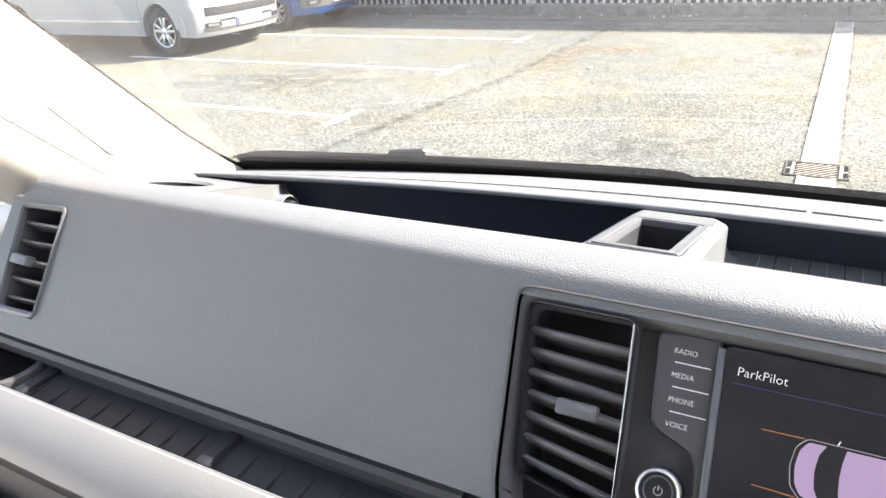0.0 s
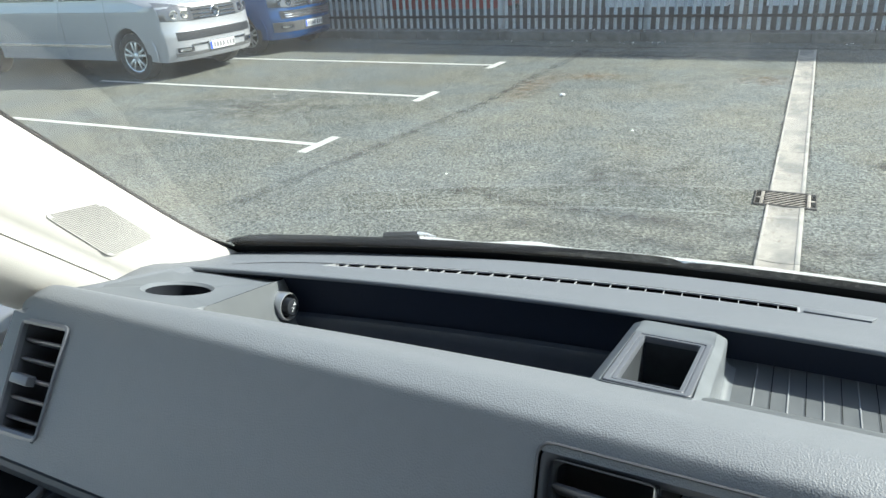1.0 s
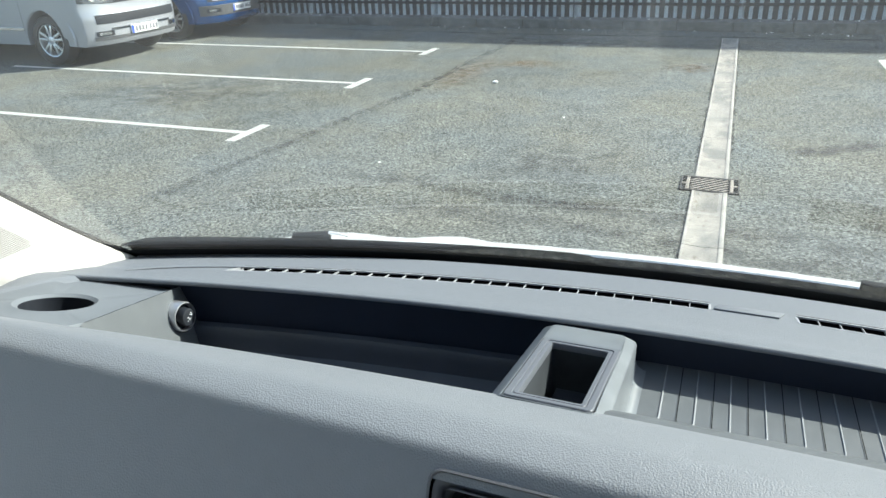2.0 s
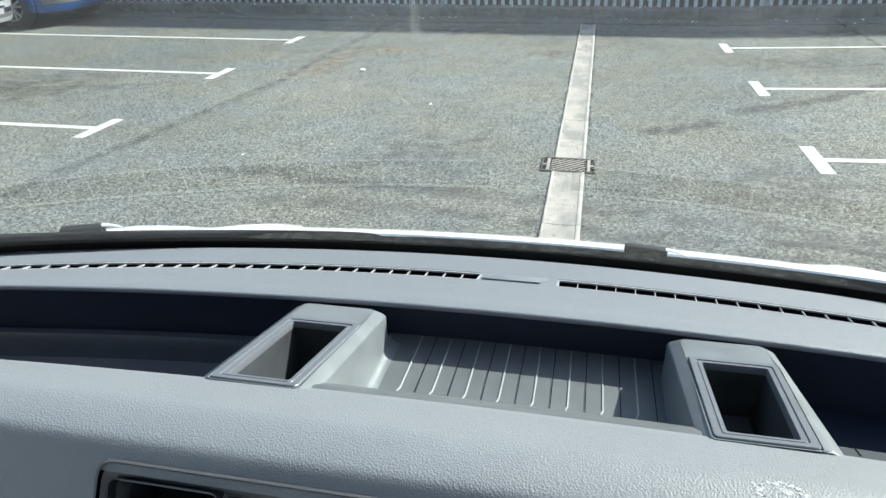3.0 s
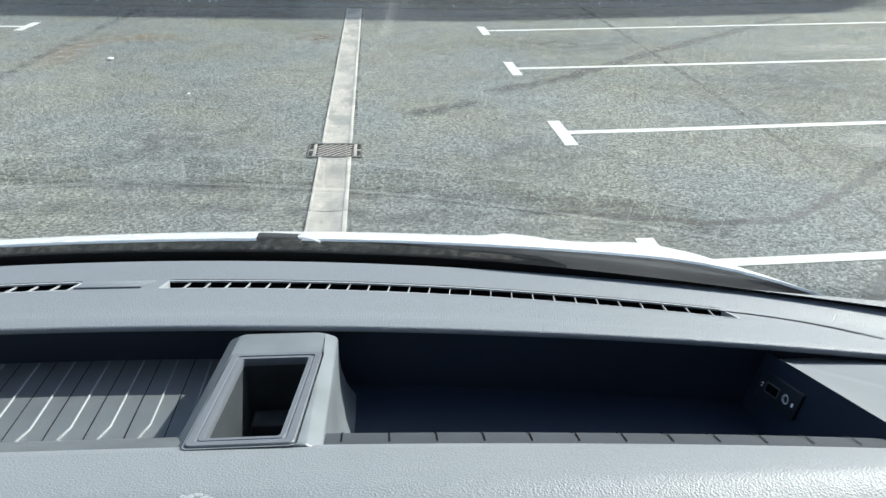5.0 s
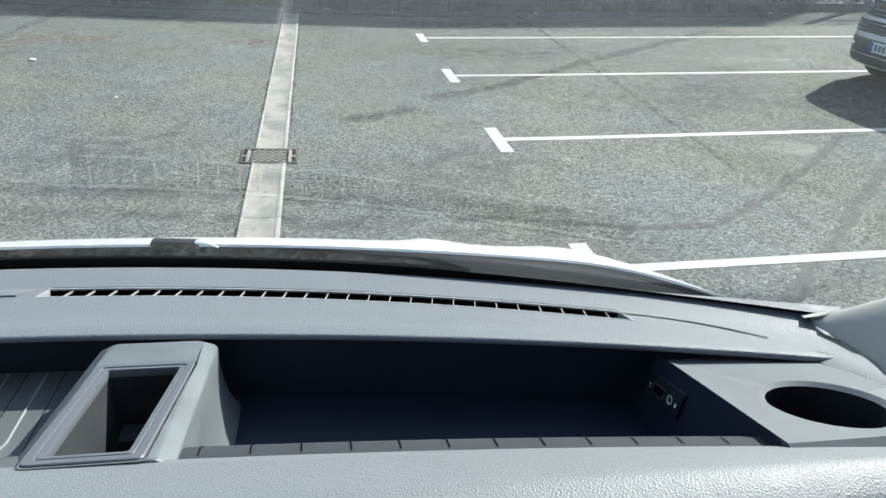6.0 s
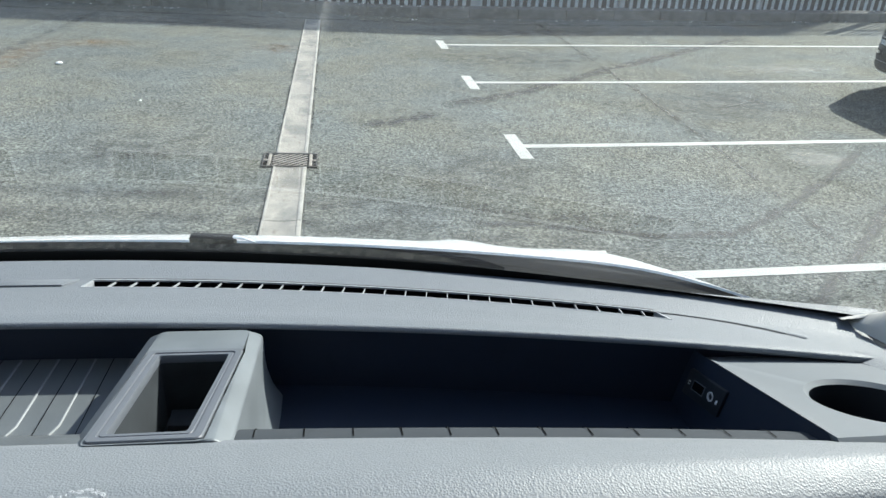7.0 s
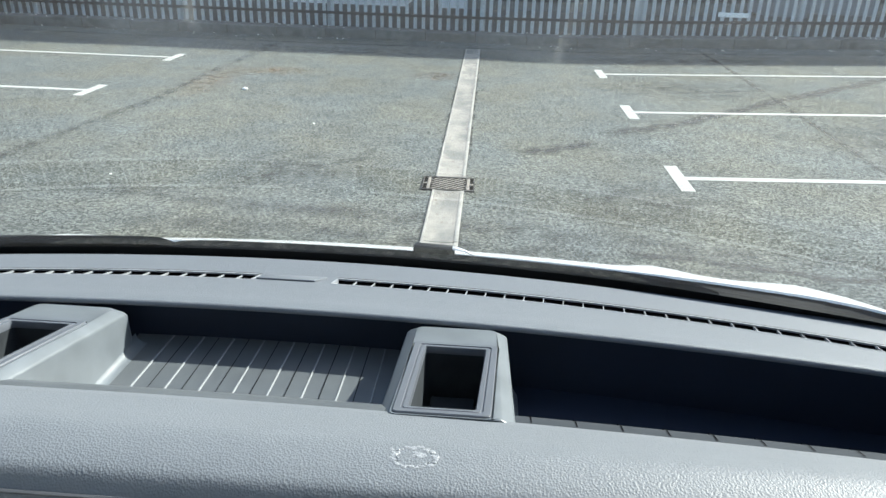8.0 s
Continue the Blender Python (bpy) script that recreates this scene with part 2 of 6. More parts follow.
def block(bm, x0, x1, y0, y1, z0, z1, bevel=0.0, m=None, segments=2):
    made = bmesh.ops.create_cube(bm, size=1.0)["verts"]
    for v in made:
        v.co = Vector((x0 + (v.co.x + 0.5) * (x1 - x0), y0 + (v.co.y + 0.5) * (y1 - y0), z0 + (v.co.z + 0.5) * (z1 - z0)))
    faces = {f for v in made for f in v.link_faces}
    if bevel:
        edges = {e for v in made for e in v.link_edges}
        done = bmesh.ops.bevel(bm, geom=list(edges), offset=bevel, segments=segments, affect="EDGES", profile=0.5)
        made = list({v for f in done["faces"] for v in f.verts} | {v for v in made if v.is_valid})
    if m is not None:
        bmesh.ops.transform(bm, matrix=m, verts=made)
    return made


def prism(bm, loop, push, bevel=0.0):
    """A flat outline pushed along a vector into a solid."""
    a = [bm.verts.new(p) for p in loop]
    b = [bm.verts.new(Vector(p) + Vector(push)) for p in loop]
    bm.faces.new(a), bm.faces.new(b[::-1])
    n = len(a)
    side = [bm.faces.new((a[i], b[i], b[(i + 1) % n], a[(i + 1) % n])) for i in range(n)]
    if bevel:
        edges = {e for v in b for e in v.link_edges}
        bmesh.ops.bevel(bm, geom=list(edges), offset=bevel, segments=2, affect="EDGES", profile=0.5)
    return side


def ring(centre, ux, uy, r, n=32, r2=None):
    c, ux, uy = Vector(centre), Vector(ux), Vector(uy)
    return [c + ux * (r * math.cos(2 * math.pi * k / n)) + uy * ((r2 or r) * math.sin(2 * math.pi * k / n)) for k in range(n)]


def lathe(bm, centre, axis, ux, profile, n=32):
    """Turns (radius, along) pairs round an axis."""
    axis, ux = Vector(axis).normalized(), Vector(ux).normalized()
    uy = axis.cross(ux)
    sheet(bm, [ring(Vector(centre) + axis * h, ux, uy, max(r, 1e-5), n) for r, h in profile], close=True)


def lerp(a, b, t):
    return a + (b - a) * t


def steps(a, b, n):
    return [a + (b - a) * i / n for i in range(n + 1)]


# ---- ground ----
def ground_z(x):
    d = max(0.0, min(x, 25.0) - 1.6)
    return 0.033 * d * d / (d + 0.3)


bm = bmesh.new()
xs = [-900, -200, -60, -20] + steps(-12, 12, 48) + [15, 20, 25, 60, 200, 900]
ys = [-900, -100, -20, 0, 4, 8, 13.2, 20, 40, 100, 300, 900]
sheet(bm, [[(x, y, ground_z(x)) for x in xs] for y in ys])
ground = tagged(part("ground", bm, ASPHALT), "worn grey asphalt of a car park", "ground", kind="structure")


def bay_line(side, y, far, half):
    bar = -4.46 if side < 0 else 1.80
    ob = thing("bay_line", (bar, y, ground_z(bar)), "white painted bay line with a short cross bar", "bay line", "painted bay lines")
    bm = bmesh.new()
    x0, x1 = sorted((bar, far))
    sheet(bm, [[(x, yy, ground_z(x) + 0.004) for x in steps(x0, x1, 16)] for yy in (y - 0.046, y + 0.046)])
    part("stripe", bm, LINE, ob, smooth=False)
    bm = bmesh.new()
    x0, x1 = (bar - 0.06, bar + 0.06) if side < 0 else (bar - 0.01, bar + 0.105)
    sheet(bm, [[(x, yy, ground_z(x) + 0.006) for x in (x0, x1)] for yy in (y - half, y + half)])
    part("cross_bar", bm, LINE, ob, smooth=False)


for y in (5.56, 7.96, 10.36):
    bay_line(-1, y, -10.6, 0.31)
for y in (3.25, 5.65, 8.05, 10.45):
    bay_line(1, y, 11.5, 0.34)

# drainage channel with a grating
channel = thing("drainage_channel", (-0.06, 8, 0), "pale concrete drainage channel set in the asphalt", "drain channel", kind="structure")
y = 1.6
while y < 12.3:
    if y < 12.0:
        y1 = min(y + 2.45, 12.33)
        a, b = y + 0.004, y1 - 0.004
        for a, b in ((a, 5.05), (5.37, b)) if a < 5.05 and b > 5.37 else ((a, b),):
            w = 0.122 + random.uniform(-0.003, 0.003)
            bm = bmesh.new()
            sheet(bm, [[(-0.062 + k * w, yy, 0.004 + 0.008 * abs(k) ** 2) for k in (-0.86, -0.7, -0.35, 0, 0.35, 0.64, 0.76)] for yy in steps(a, b, 6)])
            slab = part("channel_slab", bm, CONCRETE, channel)
            for k0, k1 in ((-1.0, -0.86), (0.76, 1.0)):
                bm = bmesh.new()
                block(bm, -0.062 + k0 * w, -0.062 + k1 * w, a, b, -0.02, 0.0125, 0.003)
                part("channel_edge", bm, PALE_EDGE, slab, "pale raised edge of the channel")
    y += 2.45
grate = thing("drain_grating", (-0.06, 5.21, 0), "rusty cast iron drain grating with slanted bars", "drain grating")
# flat black slab paints the unlit depth below the bars
bm = bmesh.new()
block(bm, -0.278, 0.142, 5.048, 5.378, -0.01, 0.0045)
part("pit_shade", bm, VOID, grate, smooth=False)
for y0, y1 in ((5.050, 5.074), (5.352, 5.376)):
    bm = bmesh.new()
    block(bm, -0.272, 0.136, y0, y1, 0.0, 0.012, 0.003)
    part("cross_rail", bm, DARK_IRON, grate, "dark iron rail")
for x0, x1 in ((-0.236, -0.212), (0.076, 0.100)):
    bm = bmesh.new()
    block(bm, x0, x1, 5.074, 5.352, 0.0, 0.011, 0.003)
    part("side_rail", bm, IRON, grate, "pale worn iron rail")
for x0, x1 in ((-0.276, -0.266), (0.130, 0.140)):
    bm = bmesh.new()
    block(bm, x0, x1, 5.060, 5.366, 0.0, 0.013, 0.003)
    part("end_rail", bm, DARK_IRON, grate)
for x0, x1 in ((-0.268, -0.234), (0.098, 0.132)):
    bm = bmesh.new()
    block(bm, x0, x1, 5.198, 5.222, 0.0, 0.010, 0.002)
    part("lug", bm, IRON, grate)
for k in range(-5, 6):
    x = -0.212 + k * 0.054
    lo, hi = 5.076 + max(0.0, -0.210 - x), 5.350 - max(0.0, x + 0.025 + 0.274 - 0.074)
    if hi - lo > 0.03:
        bm = bmesh.new()
        prism(bm, [(x + (lo - 5.076), lo, 0), (x + 0.019 + (lo - 5.076), lo, 0), (x + 0.019 + (hi - 5.076), hi, 0), (x + (hi - 5.076), hi, 0)], (0, 0, 0.0085))
        part("bar", bm, IRON, grate, smooth=False)

# kerb and palisade fence
kerb = thing("kerb", (0, 13.2, 0), "dirty dark concrete kerb wall below the fence", "kerb", kind="structure")
x = -22.0
while x < 22:
    bm = bmesh.new()
    z = ground_z(x)
    h = 0.165 + random.uniform(-0.006, 0.006)
    block(bm, x + 0.003, x + 0.912, 13.1 + random.uniform(-0.004, 0.004), 13.5, z - 0.1, z + h, 0.02)
    for v in bm.verts:
        v.co.z += ground_z(v.co.x) - z
    part("kerb_stone", bm, KERB, kerb)
    x += 0.915

# ---- dashboard ----
def y_slot(x):
    return 0.489 - 0.308 * x * x


def z_slot(x):
    return 1.516 + 0.039 * x * x


def y_lip(x):
    return 0.344 - 0.17 * x * x


def y_edge(x):
    return 0.562 - 0.30 * x * x


def y_back(x):
    """Where the pad ends at the trays."""
    return 0.181 - 0.097 * x * x


Z_LIP = 1.563
SLOT = 0.0155  # half the width of a demister slot, flush with the sloping panel
dash = thing("dashboard", (0, 0.2, 1.2), "dark grey moulded van dashboard with storage trays", "dashboard")


def top_z(x, y):
    """Height of the upper panel."""
    a, s, e = y_lip(x), y_slot(x), y_edge(x)
    fall = (z_slot(x) - Z_LIP) / (s - a)
    if y < s + SLOT:
        return Z_LIP + fall * (y - a)
    return lerp(Z_LIP + fall * (s + SLOT - a), 1.503 + 0.03 * x * x + 0.10 * max(0.0, x - 0.4) ** 2, (y - s - SLOT) / (e - s - SLOT))


# upper panel, with the two demister slots left open
XS = sorted(set([round(v, 4) for v in steps(-0.765, 0.765, 74)] + [-0.557, -0.041, 0.041, 0.557, -0.66, 0.66]))
bm = bmesh.new()
rows, tags = [], []
for k in range(9):
    a = math.radians(215 - k * 15.6)
    rows.append([(x, y_lip(x) + 0.0030 + 0.0028 * math.cos(a), Z_LIP - 0.0028 + 0.0028 * math.sin(a)) for x in XS])
rows.insert(0, [(x, y_lip(x) + 0.0045, Z_LIP - 0.0054) for x in XS])
for k in (0.25, 0.5, 0.75):
    rows.append([(x, y := lerp(y_lip(x) + 0.005, y_slot(x) - SLOT, k), top_z(x, y)) for x in XS])
front_row = len(rows)
for off in (-SLOT, SLOT):
    rows.append([(x, y := y_slot(x) + off, top_z(x, y)) for x in XS])
for k in (0.1, 0.3, 0.6, 1.0):
    rows.append([(x, y := lerp(y_slot(x) + SLOT, y_edge(x), k), top_z(x, y)) for x in XS])
rows.append([(x, y_edge(x) + 0.012, 1.485) for x in XS])


def open_slot(i, j):
    mid = (XS[j] + XS[j + 1]) / 2
    return not (i == front_row and 0.041 < abs(mid) < 0.557)


sheet(bm, rows, open_slot)
part("upper_panel", bm, TOP, dash, "fine-grained dark grey upper panel")
# the wall under the lip takes the same shade-darkened tray plastic
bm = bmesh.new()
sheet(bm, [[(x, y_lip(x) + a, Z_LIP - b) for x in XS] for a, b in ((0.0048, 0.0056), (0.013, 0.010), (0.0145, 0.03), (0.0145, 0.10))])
part("recess_wall", bm, TRAY_SHADE, dash, "wall behind the trays with shade in its dark colour")

# demister outlets: a dark duct, a thin frame and upright fins
for side in (-1, 1):
    a, b = sorted((side * 0.041, side * 0.557))
    xs = steps(a, b, 36)
    bm = bmesh.new()
    sheet(bm, [[(x, y_slot(x) + off, top_z(x, y_slot(x) + off) - low) for x in xs] for off, low in ((-SLOT, 0), (-SLOT, 0.024), (SLOT, 0.024), (SLOT, 0))])
    duct = part("demister_outlet", bm, VOID, dash, "long black demister slot with thin fins")
    bm = bmesh.new()
    sheet(bm, [[(x, y := y_slot(x) - SLOT + c, top_z(x, y) + h) for x in xs] for c, h in ((-0.0024, -0.0002), (-0.0018, 0.0005), (0.0003, 0.0005), (0.0006, -0.001))])
    sheet(bm, [[(x, y := y_slot(x) + SLOT + c, top_z(x, y) + h) for x in xs] for c, h in ((-0.0012, -0.0010), (-0.0010, 0.0008), (0.0010, 0.0010), (0.0016, -0.0002))])
    for x in (a, b):
        block(bm, x - 0.0011, x + 0.0011, y_slot(x) - SLOT, y_slot(x) + SLOT, z_slot(x) - 0.008, z_slot(x) + 0.0004, m=Matrix.Translation((x, y_slot(x), z_slot(x))) @ Matrix.Rotation(-0.318, 4, "X") @ Matrix.Translation((-x, -y_slot(x), -z_slot(x))))
    part("slot_edge", bm, SLOT_RIM, duct, "thin bright slot edge")
    bm = bmesh.new()
    sheet(bm, [[(x, y := y_slot(x) + SLOT + c, top_z(x, y) + 0.0004) for x in xs] for c in (0.0022, 0.0042)])
    part("slot_groove", bm, VOID, duct, smooth=False)
    n = 27
    for k in range(1, n):
        x = lerp(a, b, k / n)
        bm = bmesh.new()
        y0, y1 = y_slot(x) - SLOT, y_slot(x) + SLOT
        out = 0.015 * x  # the fins turn outwards, towards the side windows
        prism(bm, [(x, y0, top_z(x, y0) - 0.0010), (x + out, y1, top_z(x, y1) - 0.0010), (x + out, y1, top_z(x, y1) - 0.0030), (x, y0, top_z(x, y0) - 0.0030)], (0.0008, 0, 0))
        part("fin", bm, FIN, duct, smooth=False)
# moulded seam running on from each slot towards the pillars
for side in (-1, 1):
    bm = bmesh.new()
    line = [(0.553, 0.4065), (0.575, 0.399), (0.597, 0.388), (0.6165, 0.374), (0.632, 0.358), (0.643, 0.342), (0.651, 0.326)]
    sheet(bm, [[(side * (x + w * 0.7), y + w, top_z(x, y + w) + h) for x, y in line] for w, h in ((-0.0012, 0.0006), (0.0, 0.0014), (0.0022, 0.0016), (0.0055, 0.0001))])
    part("seam", bm, TOP, dash, "raised moulded seam")
    bm = bmesh.new()
    sheet(bm, [[(side * (x + w * 0.7), y + w, top_z(x, y + w) + 0.0008) for x, y in line[:-1]] for w in (-0.0026, -0.0010)])
    part("seam_groove", bm, VOID, dash, smooth=False)
# small blanking cover between the slots
bm = bmesh.new()
prism(bm, [(x, y, top_z(x, y) - 0.0004) for x, y in ((-0.037, 0.4765), (0.0235, 0.4765), (0.0305, 0.5020), (-0.0335, 0.5020))], (0, 0, 0.0026), 0.0008)
part("blanking_cover", bm, TOP, dash)


# storage trays between pad and upper panel
def tray_profile(x, floor, front, deep):
    b = y_back(x)
    y1 = y_lip(x) + 0.013
    pts = [(b - 0.006, 1.5945), (b + 0.003, 1.593), (b + 0.012, 1.5885), (b + 0.019, 1.5825)]
    if deep is None:
        pts = [(b - 0.008, 1.580), (b - 0.005, 1.570), (b - 0.003, 1.555), (b, 1.535)]
    if deep:
        pts = [(b - 0.008, 1.5915), (b + 0.004, 1.5902), (b + 0.013, 1.5875), (b + 0.019, 1.5835)]
    last = pts[-1]
    for k in range(1, 8):
        t = k / 7
        pts.append((lerp(last[0], front, t), lerp(last[1], floor, 1 - (1 - t) ** (2.2 if deep else 1.5))))
    pts += [(lerp(front, y1, k), floor - 0.004 * k) for k in (0.3, 0.6, 0.85)]
    pts += [(y1, floor - 0.004), (y1 + 0.002, floor - 0.004)]
    return pts


RIB = 0.0262


def tray(name, x0, x1, floor, front, label, ribs, mat):
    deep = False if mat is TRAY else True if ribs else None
    bm = bmesh.new()
    cols = steps(x0, x1, 40)
    sheet(bm, list(zip(*[[(x, y, z) for y, z in tray_profile(x, floor, front, deep)] for x in cols])))
    ob = part(name, bm, mat, dash, label)
    bm = bmesh.new()
    sheet(bm, list(zip(*[[(x, y, z + 0.0006) for y, z in tray_profile(x, floor, front, deep)[:4]] for x in cols])))
    part("tray_edge", bm, TRAY if deep is False else LIT_EDGE if deep else mat, ob)
    for x in ribs:
        # each groove is a fine raised step along the floor, running up the front slope
        pts = tray_profile(x, floor, front, deep)[1:5 if deep else 15]
        pts = [(lerp(a[0], b[0], t), lerp(a[1], b[1], t)) for a, b in zip(pts, pts[1:]) for t in (0, 0.5)] + [pts[-1]]
        if not deep:
            pts = [p for p in pts if p[0] >= front - 0.018]
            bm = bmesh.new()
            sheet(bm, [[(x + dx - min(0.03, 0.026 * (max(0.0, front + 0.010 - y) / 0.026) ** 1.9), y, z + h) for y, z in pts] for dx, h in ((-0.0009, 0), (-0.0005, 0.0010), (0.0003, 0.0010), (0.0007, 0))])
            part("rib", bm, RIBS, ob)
        bm = bmesh.new()
        groove = pts if deep else [p for p in pts if p[0] >= front - 0.006]
        sheet(bm, [[(x + 0.5 * RIB + dx, y, z + 0.0008) for k, (y, z) in enumerate(groove)] for dx in ((-0.0004, 0.0004) if deep else (-0.0003, 0.0003))])
        part("groove", bm, VOID, ob, smooth=False)
    return ob


tray("tray", -0.564, -0.168, 1.484, 0.27, "deep storage tray with shade in its dark colour", [], TRAY_SHADE)
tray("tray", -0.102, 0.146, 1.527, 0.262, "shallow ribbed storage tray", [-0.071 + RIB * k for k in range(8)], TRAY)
tray("tray", 0.205, 0.562, 1.502, 0.27, "deep storage tray with a ribbed front and painted shade", [0.209 + RIB * k for k in range(13)], TRAY_SHADE)
bm = bmesh.new()
sheet(bm, [[(x, y_lip(x) + a, z) for x in steps(-0.545, -0.18, 20)] for a, z in ((0.010, 1.512), (0.004, 1.5105), (0.001, 1.507), (0.0, 1.500), (-0.004, 1.489), (-0.016, 1.4815))])
part("tray_ledge", bm, LEDGE, dash, "moulded ledge along the back of the tray")


# open bins standing between the trays
def rounded(corners, r, n=5):
    """Rounds the corners of an outline, by one radius or one for each corner."""
    out = []
    m = len(corners)
    radii = r if isinstance(r, (list, tuple)) else [r] * m
    for k in range(m):
        r = radii[k]
        p, a, b = Vector(corners[k]), Vector(corners[k - 1]), Vector(corners[(k + 1) % m])
        p0, p1 = p + (a - p).normalized() * r, p + (b - p).normalized() * r
        for i in range(n + 1):
            t = i / n
            out.append(tuple((1 - t) ** 2 * p0 + 2 * t * (1 - t) * p + t * t * p1))
    return out


def bin_unit(x0, x1, flare_l, flare_r, skew=0.0):
    f, b = 0.171, 0.338
    zf, zb = 1.5990, 1.560

    def zt(y):
        return lerp(zf, zb, (y - f) / (b - f))

    def loop(l, r, lo, hi, radius, dz):
        return [(x, y, zt(y) + dz) for x, y in rounded([(x0 + l, lo), (x1 - r, lo), (x1 - r, hi), (x0 + l, hi)], (0.002, 0.002, radius, radius))]

    o = [(x0 + 0.018 - 0.5 * skew, 0.179), (x1 - 0.018 - skew, 0.179), (x1 - 0.016, 0.286), (x0 + 0.0175, 0.286)]

    def opening(w, dz, radius=0.005):
        g = [(o[0][0] - w, o[0][1] - w), (o[1][0] + w, o[1][1] - w), (o[2][0] + w, o[2][1] + w), (o[3][0] - w, o[3][1] + w)]
        return [(x, y, zt(y) + dz) for x, y in rounded(g, radius)]

    bm = bmesh.new()
    # flared sides, broad chamfer and flat top down to the groove round the rim
    rows = []
    for t in (1.0, 0.9, 0.75, 0.5, 0.25, 0.0):
        e = t ** 3
        low = [(x0 - flare_l * e, f + 0.004), (x1 + flare_r * e, f + 0.004), (x1 + flare_r * e, b + 0.002), (x0 - flare_l * e, b + 0.002)]
        rows.append([(x, y, lerp(zt(y) - 0.0076, 1.50, t)) for x, y in rounded(low, (0.002, 0.002, 0.009, 0.009))])
    rows.append(loop(0.0002, 0.0002, f - 0.001, b + 0.0005, 0.009, -0.0064))
    rows.append(loop(0.0007, 0.0007, f - 0.001, b, 0.009, -0.0052))
    rows.append(loop(0.0016, 0.0016, f - 0.0005, b - 0.001, 0.009, -0.0042))
    rows.append(loop(0.0080, 0.0080, f, b - 0.0045, 0.008, -0.0006))
    rows.append(loop(0.0086, 0.0090, f + 0.001, b - 0.0055, 0.007, 0.0))
    rows.append(opening(0.0086, 0.0, 0.004))
    rows.append(opening(0.0082, -0.002, 0.004))
    rows.append(opening(0.0076, -0.002, 0.004))
    sheet(bm, rows, close=True)
    ob = part("open_bin", bm, BIN, dash, "grey plastic open bin with a raised rim", angle=40)
    bm = bmesh.new()
    sheet(bm, [opening(0.0077, -0.0025, 0.004), opening(0.0074, 0.0006, 0.004), opening(0.0068, 0.0013, 0.0035), opening(0.0030, 0.0013, 0.003), opening(0.0026, 0.0004, 0.003), opening(0.0019, 0.0004, 0.003),
               opening(0.0015, 0.0010, 0.003), opening(-0.0010, 0.0008, 0.0025), opening(-0.0016, -0.001, 0.0025), opening(-0.0016, -0.005, 0.0025)], close=True)
    part("rim", bm, RIM, ob, "smooth raised rim", angle=35)
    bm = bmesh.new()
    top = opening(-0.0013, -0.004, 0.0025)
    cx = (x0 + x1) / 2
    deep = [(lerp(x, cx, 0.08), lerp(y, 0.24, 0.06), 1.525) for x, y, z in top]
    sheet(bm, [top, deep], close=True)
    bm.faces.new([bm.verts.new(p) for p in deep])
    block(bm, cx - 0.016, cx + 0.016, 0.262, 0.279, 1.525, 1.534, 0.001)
    part("well", bm, WELL, ob, "dusty inside of the bin, darkened for its shade", angle=20)
    return ob


bin_unit(-0.178, -0.097, 0.004, 0.010)
bin_unit(0.133, 0.213, 0.004, 0.012, 0.0042)

bm = bmesh.new()
line = [(y, z) for y, z in tray_profile(-0.0968, 1.527, 0.262, False) if y >= 0.212][:-2]
sheet(bm, [[(-0.0968 + 0.009 * (1 - math.sin(a)), y, z + 0.0003 + 0.009 * (1 - math.cos(a))) for y, z in line] for a in steps(0, math.pi / 2, 7)])
part("bin_fillet", bm, BIN, dash, "rounded foot of the bin", angle=60)


# section of the pad's rolled top
roll = [(0.0853, 1.6090), (0.0880, 1.6125), (0.0899, 1.6148), (0.0918, 1.6162), (0.0950, 1.6174), (0.103, 1.6189), (0.112, 1.6197), (0.119, 1.6195), (0.126, 1.6178), (0.140, 1.6122), (0.155, 1.6060), (0.17, 1.5995), (0.178, 1.5958), (0.183, 1.589), (0.185, 1.577)]


def pad_end(x):
    """The pad rounds off towards its ends."""
    d = max(0.0, abs(x) - 0.64)
    return 1.5 * d * d


def pad_z(x, y):
    y += 0.097 * x * x * max(0.0, (y - 0.10) / 0.08)
    for (y0, z0), (y1, z1) in zip(roll, roll[1:]):
        if y0 <= y <= y1:
            return lerp(z0, z1, (y - y0) / (y1 - y0))
    return 1.61


# end blocks with cup holders
def end_z(y, x=0.0):
    return (lerp(1.597, 1.564, (y - 0.16) / (0.262 - 0.16)) if y > 0.1465 else 1.6014 - 1.2 * (0.1465 - y)) - min(0.05, 9.0 * max(0.0, abs(x) - 0.645) ** 2) * min(1.0, max(0.0, (0.24 - y) / 0.08))


def wall_x(side, y):
    """Top edge of an end block towards the trays."""
    return side * (lerp(0.519, 0.5535, (y - 0.159) / 0.131) if side < 0 else lerp(0.535, 0.541, (y - 0.155) / 0.131))



